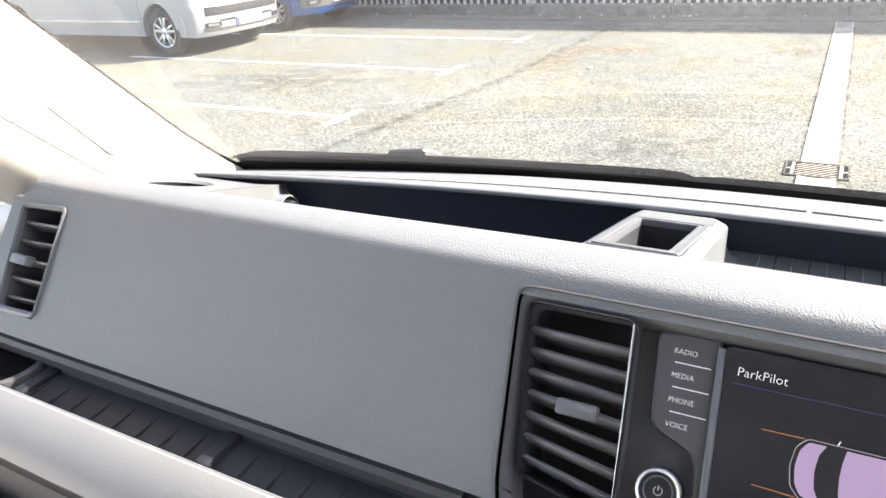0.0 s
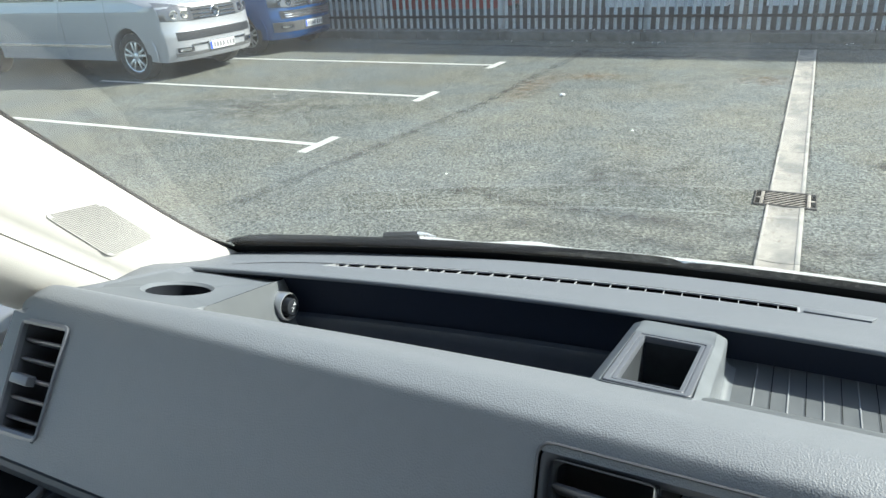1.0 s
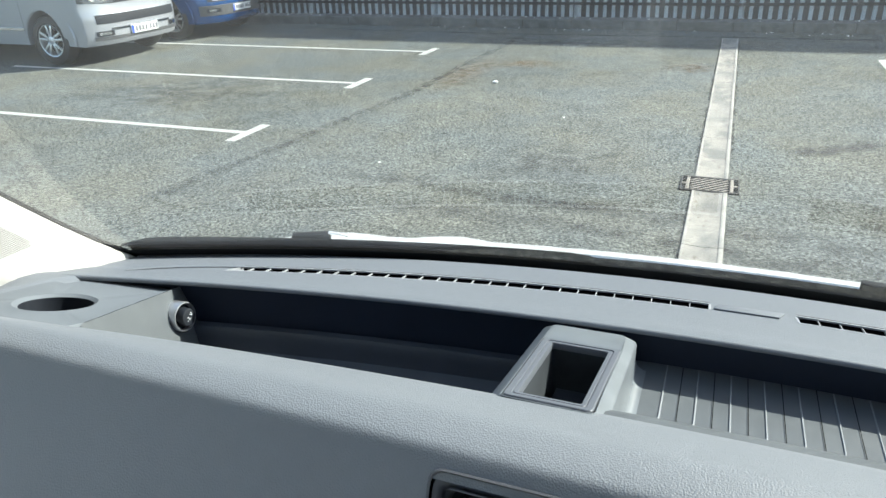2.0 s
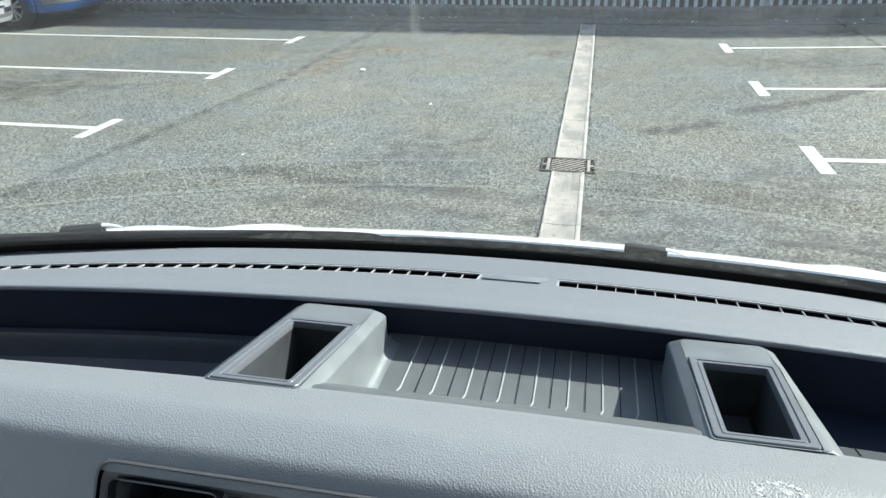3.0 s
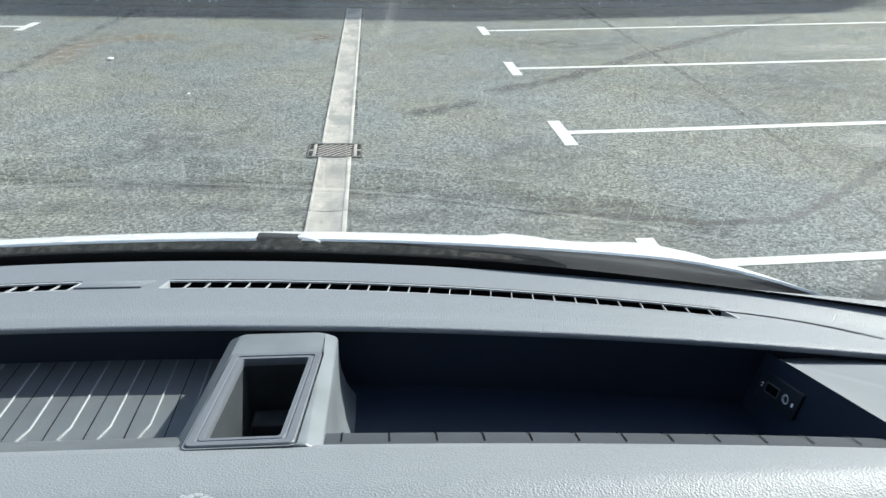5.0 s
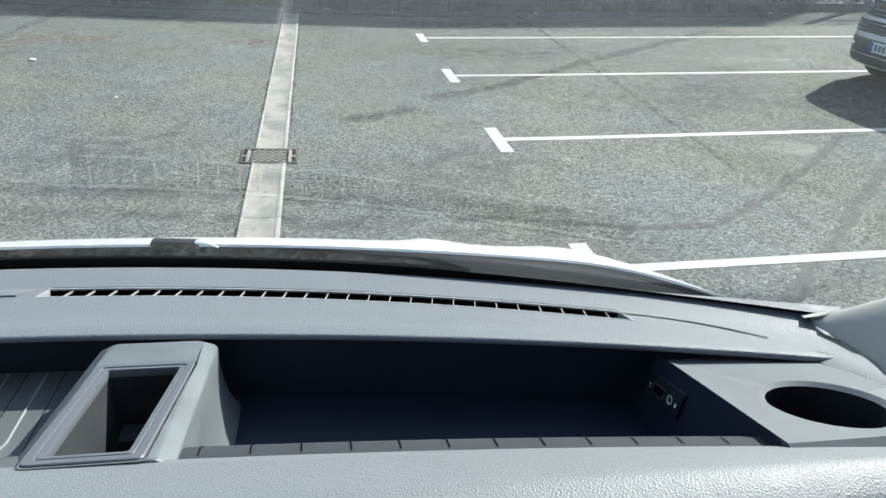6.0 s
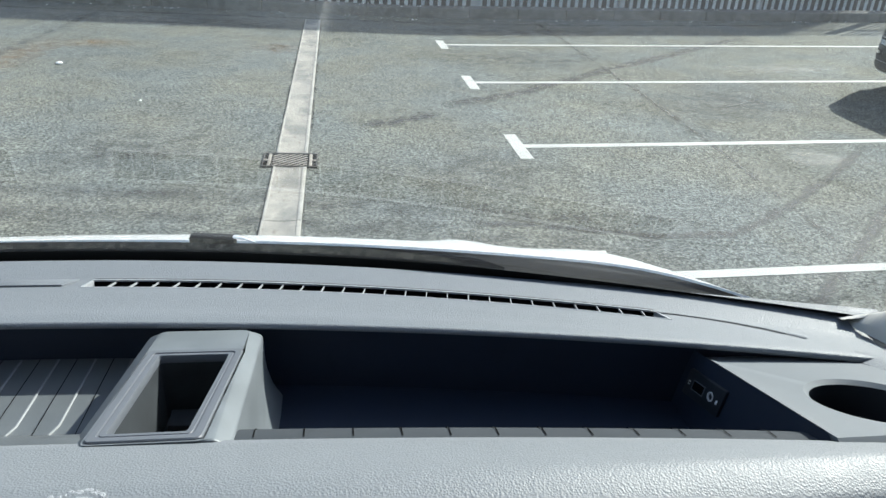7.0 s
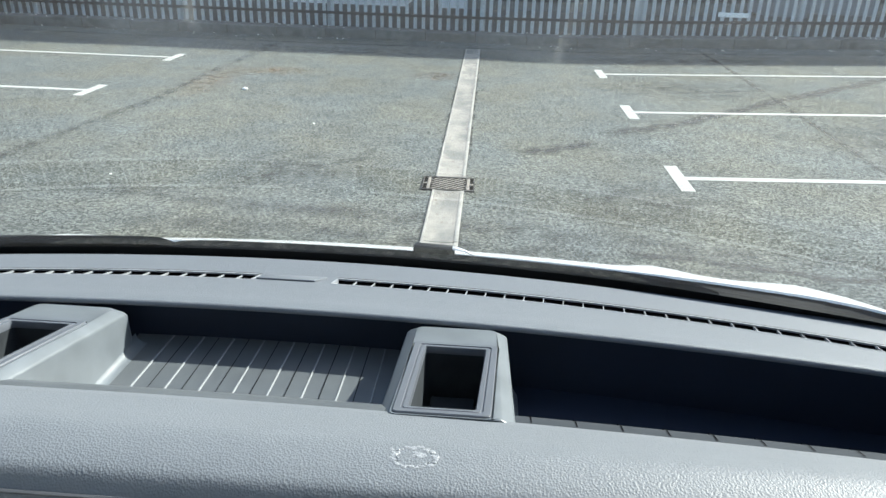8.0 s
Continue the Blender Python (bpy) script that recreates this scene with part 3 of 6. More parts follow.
for side in (-1, 1):
    cx, cy, r = (0.5995, 0.196, 0.0352) if side > 0 else (-0.590, 0.190, 0.0295)
    x0, x1 = side * 0.528, side * (0.735 if side > 0 else 0.668)
    n = 64
    inner, lip, outer = [], [], []
    for k in range(n):
        a = 2 * math.pi * k / n
        c, s = math.cos(a), math.sin(a)
        inner.append((cx + c * r, cy + s * r, end_z(cy + s * r) - 0.003))
        lip.append((cx + c * (r + 0.004), cy + s * (r + 0.004), end_z(cy + s * (r + 0.004))))
        lo, hi = sorted((x0, x1))
        tx = ((hi if c > 0 else lo) - cx) / c if abs(c) > 1e-6 else 1e9
        ty = ((0.30 if s > 0 else 0.147) - cy) / s if abs(s) > 1e-6 else 1e9
        t = min(tx, ty)
        px, py = cx + c * t, cy + s * t
        if abs(px - x0) < 0.002 or abs(px) < abs(wall_x(side, py)):
            px = wall_x(side, py)
        outer.append((px, py, end_z(py, px) - (0.004 if py > y_lip(px) - 0.004 else 0.0)))
    # exact corners of the block
    for yc in (0.147, 0.30):
        for xc in (wall_x(side, yc), x1):
            k = min(range(n), key=lambda i: (outer[i][0] - xc) ** 2 + (outer[i][1] - yc) ** 2)
            outer[k] = (xc, yc, end_z(yc, xc) - (0.004 if yc > 0.25 else 0.0))
    deep = [(cx + (p[0] - cx) * 0.93, cy + (p[1] - cy) * 0.93, 1.50) for p in inner]
    bm = bmesh.new()
    if side > 0:
        skirt = [(x, y - 0.028 * (y < 0.15), z - 0.018 * (y < 0.15)) for x, y, z in outer]
    else:
        # the passenger side runs smoothly on to the pad
        outer = [(x, y, z - 0.0035 * (y < 0.15)) for x, y, z in outer]
        skirt = [(x, 0.104, pad_z(x, 0.104) - 0.0014 - pad_end(x) * 6) if y < 0.15 else (x, y, z) for x, y, z in outer]
    sheet(bm, [skirt, outer, lip, inner], close=True)
    # inner side wall towards the tray
    slope = 0.3 if side < 0 else 0.14
    ob = part("end_block", bm, BLOCK, dash, "grey plastic end block with a round cup holder", angle=30)
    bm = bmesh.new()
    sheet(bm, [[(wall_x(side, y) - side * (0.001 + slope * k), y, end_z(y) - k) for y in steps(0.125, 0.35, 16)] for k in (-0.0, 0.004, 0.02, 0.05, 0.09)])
    # the right wall takes the shade-darkened copy, the left one plain tray plastic
    part("inner_wall", bm, TRAY if side < 0 else TRAY_SHADE, ob)
    bm = bmesh.new()
    sheet(bm, [inner, deep], close=True)
    bm.faces.new([bm.verts.new(p) for p in deep])
    part("cup_holder", bm, DARK, ob)

# smooth caps that carry the upper panel on to the end blocks and pillars
for side in (-1, 1):
    bm = bmesh.new()
    cols = steps(0.655, 0.765, 10) if side > 0 else steps(0.652, 0.765, 12)
    first = 0.215 if side > 0 else 0.125
    rows = []
    for v, lift in ((0.0, -0.004), (0.04, 0.0012), (0.3, 0.0012), (0.6, 0.0014), (0.8, 0.0012), (1.0, -0.0012)) if side > 0 else ((0.0, -0.004), (0.12, -0.0005), (0.2, 0.0004), (0.35, 0.001), (0.5, 0.0012), (0.65, 0.0014), (0.8, 0.0012), (0.92, 0.0008), (1.0, -0.0012)):
        row = []
        for x in cols:
            y1 = y_lip(x) + 0.034
            y = lerp(first, y1, v)
            t = min(1.0, max(0.0, (y - 0.235) / (y1 - 0.235)))
            if side < 0:
                t = t * t * (3 - 2 * t)
            edge = (0.004 if side > 0 else 0.006) if x < 0.656 else 0.0
            low = end_z(max(y, 0.1465), x if side < 0 else 0.0)
            row.append((side * x, y, lerp(low, top_z(x, y), t) + lift - edge))
        rows.append(row)
    sheet(bm, rows)
    part("end_cap", bm, TOP, dash, "grained end of the upper panel", angle=50)

# soft pad: front face, roll and top
FACE = Vector((0, 0.083, 1.606))
DOWN = Vector((0, -0.608, -0.794))
OUT = Vector((0, -0.794, 0.608))


def on_face(x, s, h=0.0):
    return FACE + Vector((x, 0, 0)) + DOWN * s + OUT * h


PX = sorted(set([round(v, 4) for v in steps(-0.674, 0.69, 92)] + [-0.183, 0.183, -0.654, -0.598]))


bm = bmesh.new()
face_s = [0.122, 0.10, 0.075, 0.05, 0.025, 0.004]
rows = [[tuple(on_face(x - math.copysign(0.115 * s, x) if abs(abs(x) - 0.183) < 1e-4 else x, s)) for x in PX] for s in face_s]
nface = len(rows)
for y, z in roll:
    k = max(0.0, (y - 0.10) / 0.08)
    rows.append([(x, y - 0.097 * x * x * k, z - pad_end(x) * 6) for x in PX])


def pad_open(i, j):
    mid = (PX[j] + PX[j + 1]) / 2
    if i < nface - 1:
        return not (abs(mid) < 0.183) and not (-0.654 < mid < -0.598)
    return True


sheet(bm, rows, pad_open)
for x0, x1 in ((-0.654, -0.598),):
    sheet(bm, [[tuple(on_face(x, s)) for x in (x0, x1)] for s in (0.122, 0.104)])
    sheet(bm, [[tuple(on_face(x, s)) for x in (x0, x1)] for s in (0.008, 0.004)])
for e in (-1, 1):
    x = 0.69 if e > 0 else -0.674
    sheet(bm, [[r[0 if e < 0 else -1] for r in rows], [(x * 1.012, r[0 if e < 0 else -1][1], r[0 if e < 0 else -1][2] - 0.03) for r in rows], [(x * 1.012, r[0][1], 1.3) for r in rows]])
part("soft_pad", bm, PAD, dash, "leather-grained grey pad with a rolled top", angle=40)

# dried mark on the pad: an uneven ring of small flecks with a blot inside
bm = bmesh.new()
rnd = random.Random(5)
for k in range(64):
    a = 2 * math.pi * k / 50 + rnd.uniform(-0.1, 0.1)
    r = rnd.gauss(0.92, 0.09) if k < 50 else rnd.uniform(0.0, 0.42)
    size = rnd.uniform(0.0005, 0.0014) if k < 50 else rnd.uniform(0.0006, 0.0015)
    cx, cy = 0.161 + 0.0112 * r * math.cos(a), 0.112 + 0.0074 * r * math.sin(a)
    n, turn = 9, rnd.uniform(0, 6.28)
    rim = []
    for i in range(n):
        q = size * rnd.uniform(0.6, 1.3)
        x, y = cx + q * 1.3 * math.cos(turn + 6.283 * i / n), cy + q * math.sin(turn + 6.283 * i / n)
        rim.append(bm.verts.new((x, y, pad_z(x, y) + 0.0001)))
    top = bm.verts.new((cx, cy, pad_z(cx, cy) + 0.00055))
    for i in range(n):
        bm.faces.new((rim[i], rim[(i + 1) % n], top))
tagged(part("residue", bm, material("dried_residue", (0.27, 0.28, 0.295), 0.4, vary=0.35, grain=400, bump=0.8, bump_scale=700), None), "dried pale residue ring stuck on the pad", "stain")


# air vents
def framed(bm, loop_out, loop_in, h):
    """A raised frame between two outlines on the face."""
    mid = [(lerp(a[0], b[0], 0.5), lerp(a[1], b[1], 0.5)) for a, b in zip(loop_out, loop_in)]
    sheet(bm, [[tuple(on_face(x, s, -0.004)) for x, s in loop_out], [tuple(on_face(x, s, h * 0.8)) for x, s in loop_out], [tuple(on_face(x, s, h)) for x, s in mid],
               [tuple(on_face(x, s, h * 0.5)) for x, s in loop_in], [tuple(on_face(x, s, -0.0035)) for x, s in loop_in]], close=True)


def round_loop(corners, r, n=5):
    """Rounds the corners of an outline in the face's plane."""
    out = []
    m = len(corners)
    for k in range(m):
        p, a, b = Vector(corners[k]), Vector(corners[k - 1]), Vector(corners[(k + 1) % m])
        p0, p1 = p + (a - p).normalized() * r, p + (b - p).normalized() * r
        for i in range(n + 1):
            t = i / n
            out.append(tuple((1 - t) ** 2 * p0 + 2 * t * (1 - t) * p + t * t * p1))
    return out


def vent(name, corners, frame_w, slats, label, frame_mat, tab_at, parent, thick=1.0, first=0.75, spread=0.3, tab_mid=0.55):
    c = sum((Vector(p) for p in corners), Vector((0, 0))) / len(corners)
    inner = [tuple(Vector(p) + (c - Vector(p)).normalized() * frame_w * 1.35) for p in corners]
    bm = bmesh.new()
    framed(bm, round_loop(corners, 0.007), round_loop(inner, 0.003), 0.003)
    ob = part(name, bm, frame_mat, parent, label)
    bm = bmesh.new()
    grow = [tuple(Vector(p) + (Vector(p) - c).normalized() * 0.002) for p in inner]
    sheet(bm, [[tuple(on_face(x, s, -0.002)) for x, s in grow], [tuple(on_face(x, s, -0.045)) for x, s in grow]], close=True)
    bm.faces.new([bm.verts.new(on_face(x, s, -0.045)) for x, s in grow])
    part("duct", bm, DUCT, ob, smooth=False)
    for k in range(slats):
        t = (k + first) / (slats + spread)
        l = Vector(inner[0]).lerp(Vector(inner[3]), t)
        r = Vector(inner[1]).lerp(Vector(inner[2]), t)
        bm = bmesh.new()
        prof = [(0.0030, -0.020), (0.0006, -0.012), (-0.0012, -0.006), (-0.0010, -0.0042), (0.0002, -0.0032), (0.0016, -0.0036), (0.0030, -0.006), (0.0048, -0.012), (0.0060, -0.020)]
        ends = [(l.lerp(r, u), q) for u, q in ((-0.01, 0.4), (0.03, 1.0), (0.97, 1.0), (1.01, 0.4))]
        sheet(bm, [[tuple(on_face(p.x, p.y + (0.002 + (ds - 0.002) * q) * thick, h - (1 - q) * 0.003)) for ds, h in prof] for p, q in ends], close=True)
        part("slat", bm, SLAT, ob, angle=50)
        if k == tab_at:
            bm = bmesh.new()
            m = l.lerp(r, tab_mid)
            prism(bm, [tuple(on_face(m.x + a, m.y + d, -0.004)) for a, d in ((-0.012, -0.0035), (0.011, -0.0035), (0.011, 0.0055), (-0.012, 0.0055))], OUT * 0.0085, 0.002)
            part("tab", bm, RIM, ob, "silvery slider tab")
    return ob


DUCT = material("duct_plastic", (0.09, 0.092, 0.1), 0.8, spec=0.1)
BRIGHT = material("bright_trim", (0.6, 0.61, 0.63), 0.4, metal=0.35, vary=0.05)
SLAT = material("slat_plastic", (0.105, 0.108, 0.12), 0.34, vary=0.1, spec=0.5)
vent("side_vent", [(-0.6575, 0.0075), (-0.5975, 0.005), (-0.5945, 0.103), (-0.648, 0.105)], 0.0042, 5, "side air vent with dark slats", RIM, 2, dash, 0.8, tab_mid=0.3)

# centre console: bezel, panel, vent, keys, screen, knob
console = part("console_panel", (lambda b: (b.faces.new([b.verts.new(on_face(x, s, -0.014)) for x, s in ((-0.112, 0.0), (0.18, 0.0), (0.17, 0.24), (-0.105, 0.24))]), b)[1])(bmesh.new()), PANEL, dash, "dark satin centre console panel")
BEZEL = [(-0.1825, -0.0015), (0.1825, -0.0015), (0.171, 0.117), (0.150, 0.24), (-0.135, 0.24), (-0.1715, 0.109)]


def inset(w):
    """The console outline drawn in by w."""
    return round_loop([(BEZEL[0][0] + w, BEZEL[0][1] + w), (BEZEL[1][0] - w, BEZEL[1][1] + w), (BEZEL[2][0] - w, BEZEL[2][1]), (BEZEL[3][0] - w, 0.24), (BEZEL[4][0] + w, 0.24), (BEZEL[5][0] + w * 1.05, BEZEL[5][1] - w * 0.55)], 0.010 - 0.3 * w)


bm = bmesh.new()
sheet(bm, [[tuple(on_face(x, s, h)) for x, s in inset(w)] for w, h in ((-0.0015, -0.004), (-0.001, 0.0012), (0.0, 0.0018), (0.0008, 0.001))], close=True)
part("bezel_edge", bm, SATIN, console, "thin bright edge of the bezel")
bm = bmesh.new()
sheet(bm, [[tuple(on_face(x, s, h)) for x, s in inset(w)] for w, h in ((0.0006, 0.001), (0.0009, -0.003), (0.0019, -0.003), (0.0022, -0.0005))], close=True)
part("bezel_groove", bm, VOID, console)
bm = bmesh.new()
sheet(bm, [[tuple(on_face(x, s, h)) for x, s in inset(w)] for w, h in ((0.0020, -0.002), (0.0022, -0.0004), (0.0028, 0.0), (0.0050, -0.0005), (0.0080, -0.0030), (0.0098, -0.0065), (0.0102, -0.016))], close=True)
part("bezel", bm, SATIN, console, "wide satin black bezel")
centre_vent = vent("centre_vent", [(-0.1735, 0.0065), (-0.1105, 0.0065), (-0.1040, 0.113), (-0.1585, 0.1035)], 0.001, 7, "centre air vent with slanted slats", DARK, 3, dash, 1.1, 1.15, 0.9, 0.56)
bm = bmesh.new()
sheet(bm, [[tuple(on_face(lerp(-0.1124, -0.1044, t) + dx, lerp(0.0085, 0.116, t), h)) for dx, h in ((-0.0012, -0.008), (-0.0009, -0.0025), (0.0, -0.0018), (0.0008, -0.0025), (0.001, -0.012))] for t in steps(0, 1, 4)])
part("chrome_strip", bm, BRIGHT, console, "thin bright strip")
bm = bmesh.new()
outline = round_loop([(-0.0992, 0.0090), (-0.0668, 0.0084), (-0.0615, 0.098), (-0.0672, 0.098), (-0.0700, 0.0678), (-0.0942, 0.0585)], 0.0045)
prism(bm, [tuple(on_face(x, s, -0.014)) for x, s in outline], OUT * 0.0085, 0.0012)
keys = part("key_panel", bm, PANEL, console, "dark key panel with white lettering", angle=30)
bm = bmesh.new()
mid = sum((Vector(p) for p in outline), Vector((0, 0))) / len(outline)
wide = [tuple(Vector(p) + (Vector(p) - mid).normalized() * 0.0011) for p in outline]
sheet(bm, [[tuple(on_face(x, s, h)) for x, s in pts] for pts, h in ((wide, -0.0138), (wide, -0.0072), (outline, -0.0064), (outline, -0.0075))], close=True)
part("key_edge", bm, RIM, keys)
bm = bmesh.new()
wider = [tuple(Vector(p) + (Vector(p) - mid).normalized() * 0.0024) for p in outline]
sheet(bm, [[tuple(on_face(x, s, -0.0136)) for x, s in pts] for pts in (wide, wider)], close=True)
part("key_gap", bm, VOID, keys)
SCREEN_ON = glowing("screen_black", (0.02, 0.022, 0.034), 0.09)
bm = bmesh.new()
prism(bm, [tuple(on_face(x, s, -0.014)) for x, s in round_loop([(-0.0645, 0.0095), (0.1165, 0.0095), (0.1145, 0.125), (-0.059, 0.125)], 0.003)], OUT * 0.0095, 0.0008)
display = part("touchscreen", bm, SCREEN_ON, console, "touchscreen showing a parking display", angle=30)
bm = bmesh.new()
prism(bm, [tuple(on_face(x, s, -0.012)) for x, s in ((-0.0682, 0.0115), (-0.0646, 0.0115), (-0.0591, 0.12), (-0.0630, 0.12))], OUT * 0.0095, 0.0009)
part("screen_edge", bm, RIM, console)


def lettering(name, words, x, s, size, mat, parent, h):
    """Raised letters on the face."""
    cu = bpy.data.curves.new(name, "FONT")
    cu.body, cu.size, cu.extrude, cu.resolution_u, cu.offset = words, size, 0.00004, 3, -size * 0.010
    tmp = bpy.data.objects.new(name, cu)
    scene.collection.objects.link(tmp)
    me = bpy.data.meshes.new_from_object(tmp.evaluated_get(bpy.context.evaluated_depsgraph_get()))
    bpy.data.objects.remove(tmp)
    bm = bmesh.new()
    bm.from_mesh(me)
    bpy.data.meshes.remove(me)
    m = Matrix.Identity(4)
    m.col[0][:3], m.col[1][:3], m.col[2][:3], m.col[3][:3] = (1, 0, 0), -DOWN, OUT, on_face(x, s, h)
    bmesh.ops.transform(bm, matrix=m, verts=bm.verts)
    return part(name, bm, mat, parent, smooth=False)


for k, word in enumerate(("RADIO", "MEDIA", "PHONE", "VOICE")):
    lettering("key_text", word, -0.0900 + 0.0008 * k, 0.0188 + 0.0129 * k, 0.0040, MARK, keys, -0.0053)
    if k < 3:
        bm = bmesh.new()
        s = 0.0233 + 0.0130 * k
        x = -0.0885 + 0.0010 * k
        bm.faces.new([bm.verts.new(on_face(*p, -0.0053)) for p in ((x, s), (x + 0.0185, s), (x + 0.0185, s + 0.0006), (x, s + 0.0006))])
        part("key_line", bm, MARK, keys, smooth=False)
GLOW = glowing("display_white", (0.85, 0.88, 1.0), 0.12)
lettering("heading_text", "ParkPilot", -0.0575, 0.0237, 0.0066, GLOW, display, -0.0042)


def flat_on_screen(name, pts, mat, h=-0.0042):
    bm = bmesh.new()
    bm.faces.new([bm.verts.new(on_face(x, s, h)) for x, s in pts])
    part(name, bm, mat, display, smooth=False)


LILAC = glowing("display_lilac", (0.42, 0.33, 0.55), 0.13)
AMBER = glowing("display_amber", (0.6, 0.27, 0.12), 0.07)
NAVY = glowing("display_blue", (0.10, 0.11, 0.36), 0.04)
flat_on_screen("heading_rule", [(-0.0588, 0.0277), (0.10, 0.0270), (0.10, 0.0274), (-0.0588, 0.0281)], NAVY)
flat_on_screen("guide_line", [(-0.0418, 0.0470), (-0.0221, 0.0466), (-0.0221, 0.0471), (-0.0418, 0.0475)], AMBER)
flat_on_screen("guide_line", [(-0.0420, 0.0745), (-0.0225, 0.0748), (-0.0225, 0.0753), (-0.0420, 0.0750)], AMBER)
CAR_GREY = glowing("display_grey", (0.42, 0.42, 0.46), 0.07)
flat_on_screen("car_outline", round_loop([(-0.0210, 0.0463), (0.080, 0.0463), (0.086, 0.053), (0.086, 0.069), (0.080, 0.0757), (-0.0210, 0.0757), (-0.0258, 0.0705), (-0.0272, 0.061), (-0.0258, 0.0515)], 0.002), CAR_GREY)
flat_on_screen("car_front", round_loop([(-0.0207, 0.0468), (0.0795, 0.0468), (0.0855, 0.0533), (0.0855, 0.0688), (0.0795, 0.0752), (-0.0207, 0.0752), (-0.0253, 0.0702), (-0.0266, 0.061), (-0.0253, 0.0518)], 0.002), SCREEN_ON, -0.0040)
flat_on_screen("car_body", round_loop([(-0.0205, 0.0480), (0.079, 0.0470), (0.085, 0.0535), (0.085, 0.0686), (0.079, 0.0750), (-0.0205, 0.0742), (-0.0238, 0.0690), (-0.0248, 0.061), (-0.0238, 0.0530)], 0.002), LILAC, -0.0038)
flat_on_screen("car_window", [(-0.0125, 0.0477), (-0.0040, 0.0474), (-0.0052, 0.0540), (-0.0056, 0.0610), (-0.0052, 0.0680), (-0.0040, 0.0746), (-0.0125, 0.0743), (-0.0153, 0.0690), (-0.0162, 0.0610), (-0.0153, 0.0530)], SCREEN_ON, -0.0035)
flat_on_screen("tick", [(-0.0085, 0.0465), (-0.0075, 0.0440), (-0.0070, 0.0442), (-0.0079, 0.0467)], GLOW)

# volume knob
RING = material("satin_chrome", (0.52, 0.53, 0.55), 0.32, metal=0.8, vary=0.05)
bm = bmesh.new()
c = on_face(-0.0840, 0.0905, -0.014)
lathe(bm, c, OUT, (1, 0, 0), [(0.0115, 0), (0.0113, 0.013), (0.0108, 0.0142), (0.0100, 0.0145), (0.0084, 0.0136), (0.0078, 0.0132), (0.0001, 0.0132)])
knob = part("knob", bm, DARK, console, "black volume knob with a bright ring", angle=30)
bm = bmesh.new()
lathe(bm, c, OUT, (1, 0, 0), [(0.0114, 0.0080), (0.0117, 0.0125), (0.0111, 0.0145), (0.0102, 0.0150), (0.0097, 0.0147), (0.0095, 0.0140)])
part("knob_ring", bm, RING, knob)
bm = bmesh.new()
lathe(bm, c, OUT, (1, 0, 0), [(0.0078, 0.0130), (0.0077, 0.0139), (0.0071, 0.0140), (0.0069, 0.0134)])
part("knob_edge", bm, RIM, knob)
for a0, a1, r0, r1 in ((0.6, 5.7, 0.0019, 0.0024),):
    bm = bmesh.new()
    mid = c + OUT * 0.0134
    sheet(bm, [[tuple(mid + Vector((1, 0, 0)) * (r * math.sin(a)) - DOWN * (r * math.cos(a))) for a in steps(a0, a1, 20)] for r in (r0, r1)])
    sheet(bm, [[tuple(mid + Vector((x, 0, 0)) - DOWN * y) for x in (-0.0003, 0.0003)] for y in (0.0003, 0.0028)])
    part("power_symbol", bm, RING, knob, smooth=False)

# twelve volt socket with a plug, in the wall of the end block
soc = Vector((-0.533, 0.277, 1.534))
bm = bmesh.new()
axis = Vector((1, -0.12, 0.12)).normalized()
lathe(bm, soc, axis, (0, 1, 0), [(0.0150, -0.016), (0.0153, 0.002), (0.0147, 0.0034), (0.0137, 0.0036), (0.0129, 0.0022), (0.0127, -0.008)])
part("socket_ring", bm, RING, dash, "chrome ring of the power socket", angle=40)
plug = thing("socket_cap", soc, "black socket cap with white lettering pushed into the power socket", "socket cap")
bm = bmesh.new()
lathe(bm, soc, axis, (0, 1, 0), [(0.0128, -0.002), (0.0094, -0.001), (0.0092, 0.0070), (0.0084, 0.0086), (0.0070, 0.0090), (0.0001, 0.0091)])
part("cap", bm, DARK, plug, angle=30)
cu = bpy.data.curves.new("cap_text", "FONT")
cu.body, cu.size, cu.align_x, cu.align_y, cu.resolution_u = "12 V", 0.0058, "CENTER", "CENTER", 3
tmp = new("tmp", cu)
me = bpy.data.meshes.new_from_object(tmp.evaluated_get(bpy.context.evaluated_depsgraph_get()))
bpy.data.objects.remove(tmp)
bm = bmesh.new()
bm.from_mesh(me)
m = Matrix.Identity(4)
ux = Vector((0.1, 0.75, 0.65))
ux = (ux - axis * ux.dot(axis)).normalized()
m.col[0][:3], m.col[1][:3], m.col[2][:3], m.col[3][:3] = ux, axis.cross(ux), axis, soc + axis * 0.0094
bmesh.ops.transform(bm, matrix=m, verts=bm.verts)
part("cap_text", bm, MARK, plug, smooth=False)

# media socket plate on the other end block
bm = bmesh.new()


def on_wall(y, d, h=0.0):
    """A place on the inner wall of the right end block: along it, down it and out of it."""
    y, d = y + 0.009, d + 0.005
    return Vector((wall_x(1, y) - 0.002 - 0.14 * d - h, y, end_z(y) - 0.006 - d))


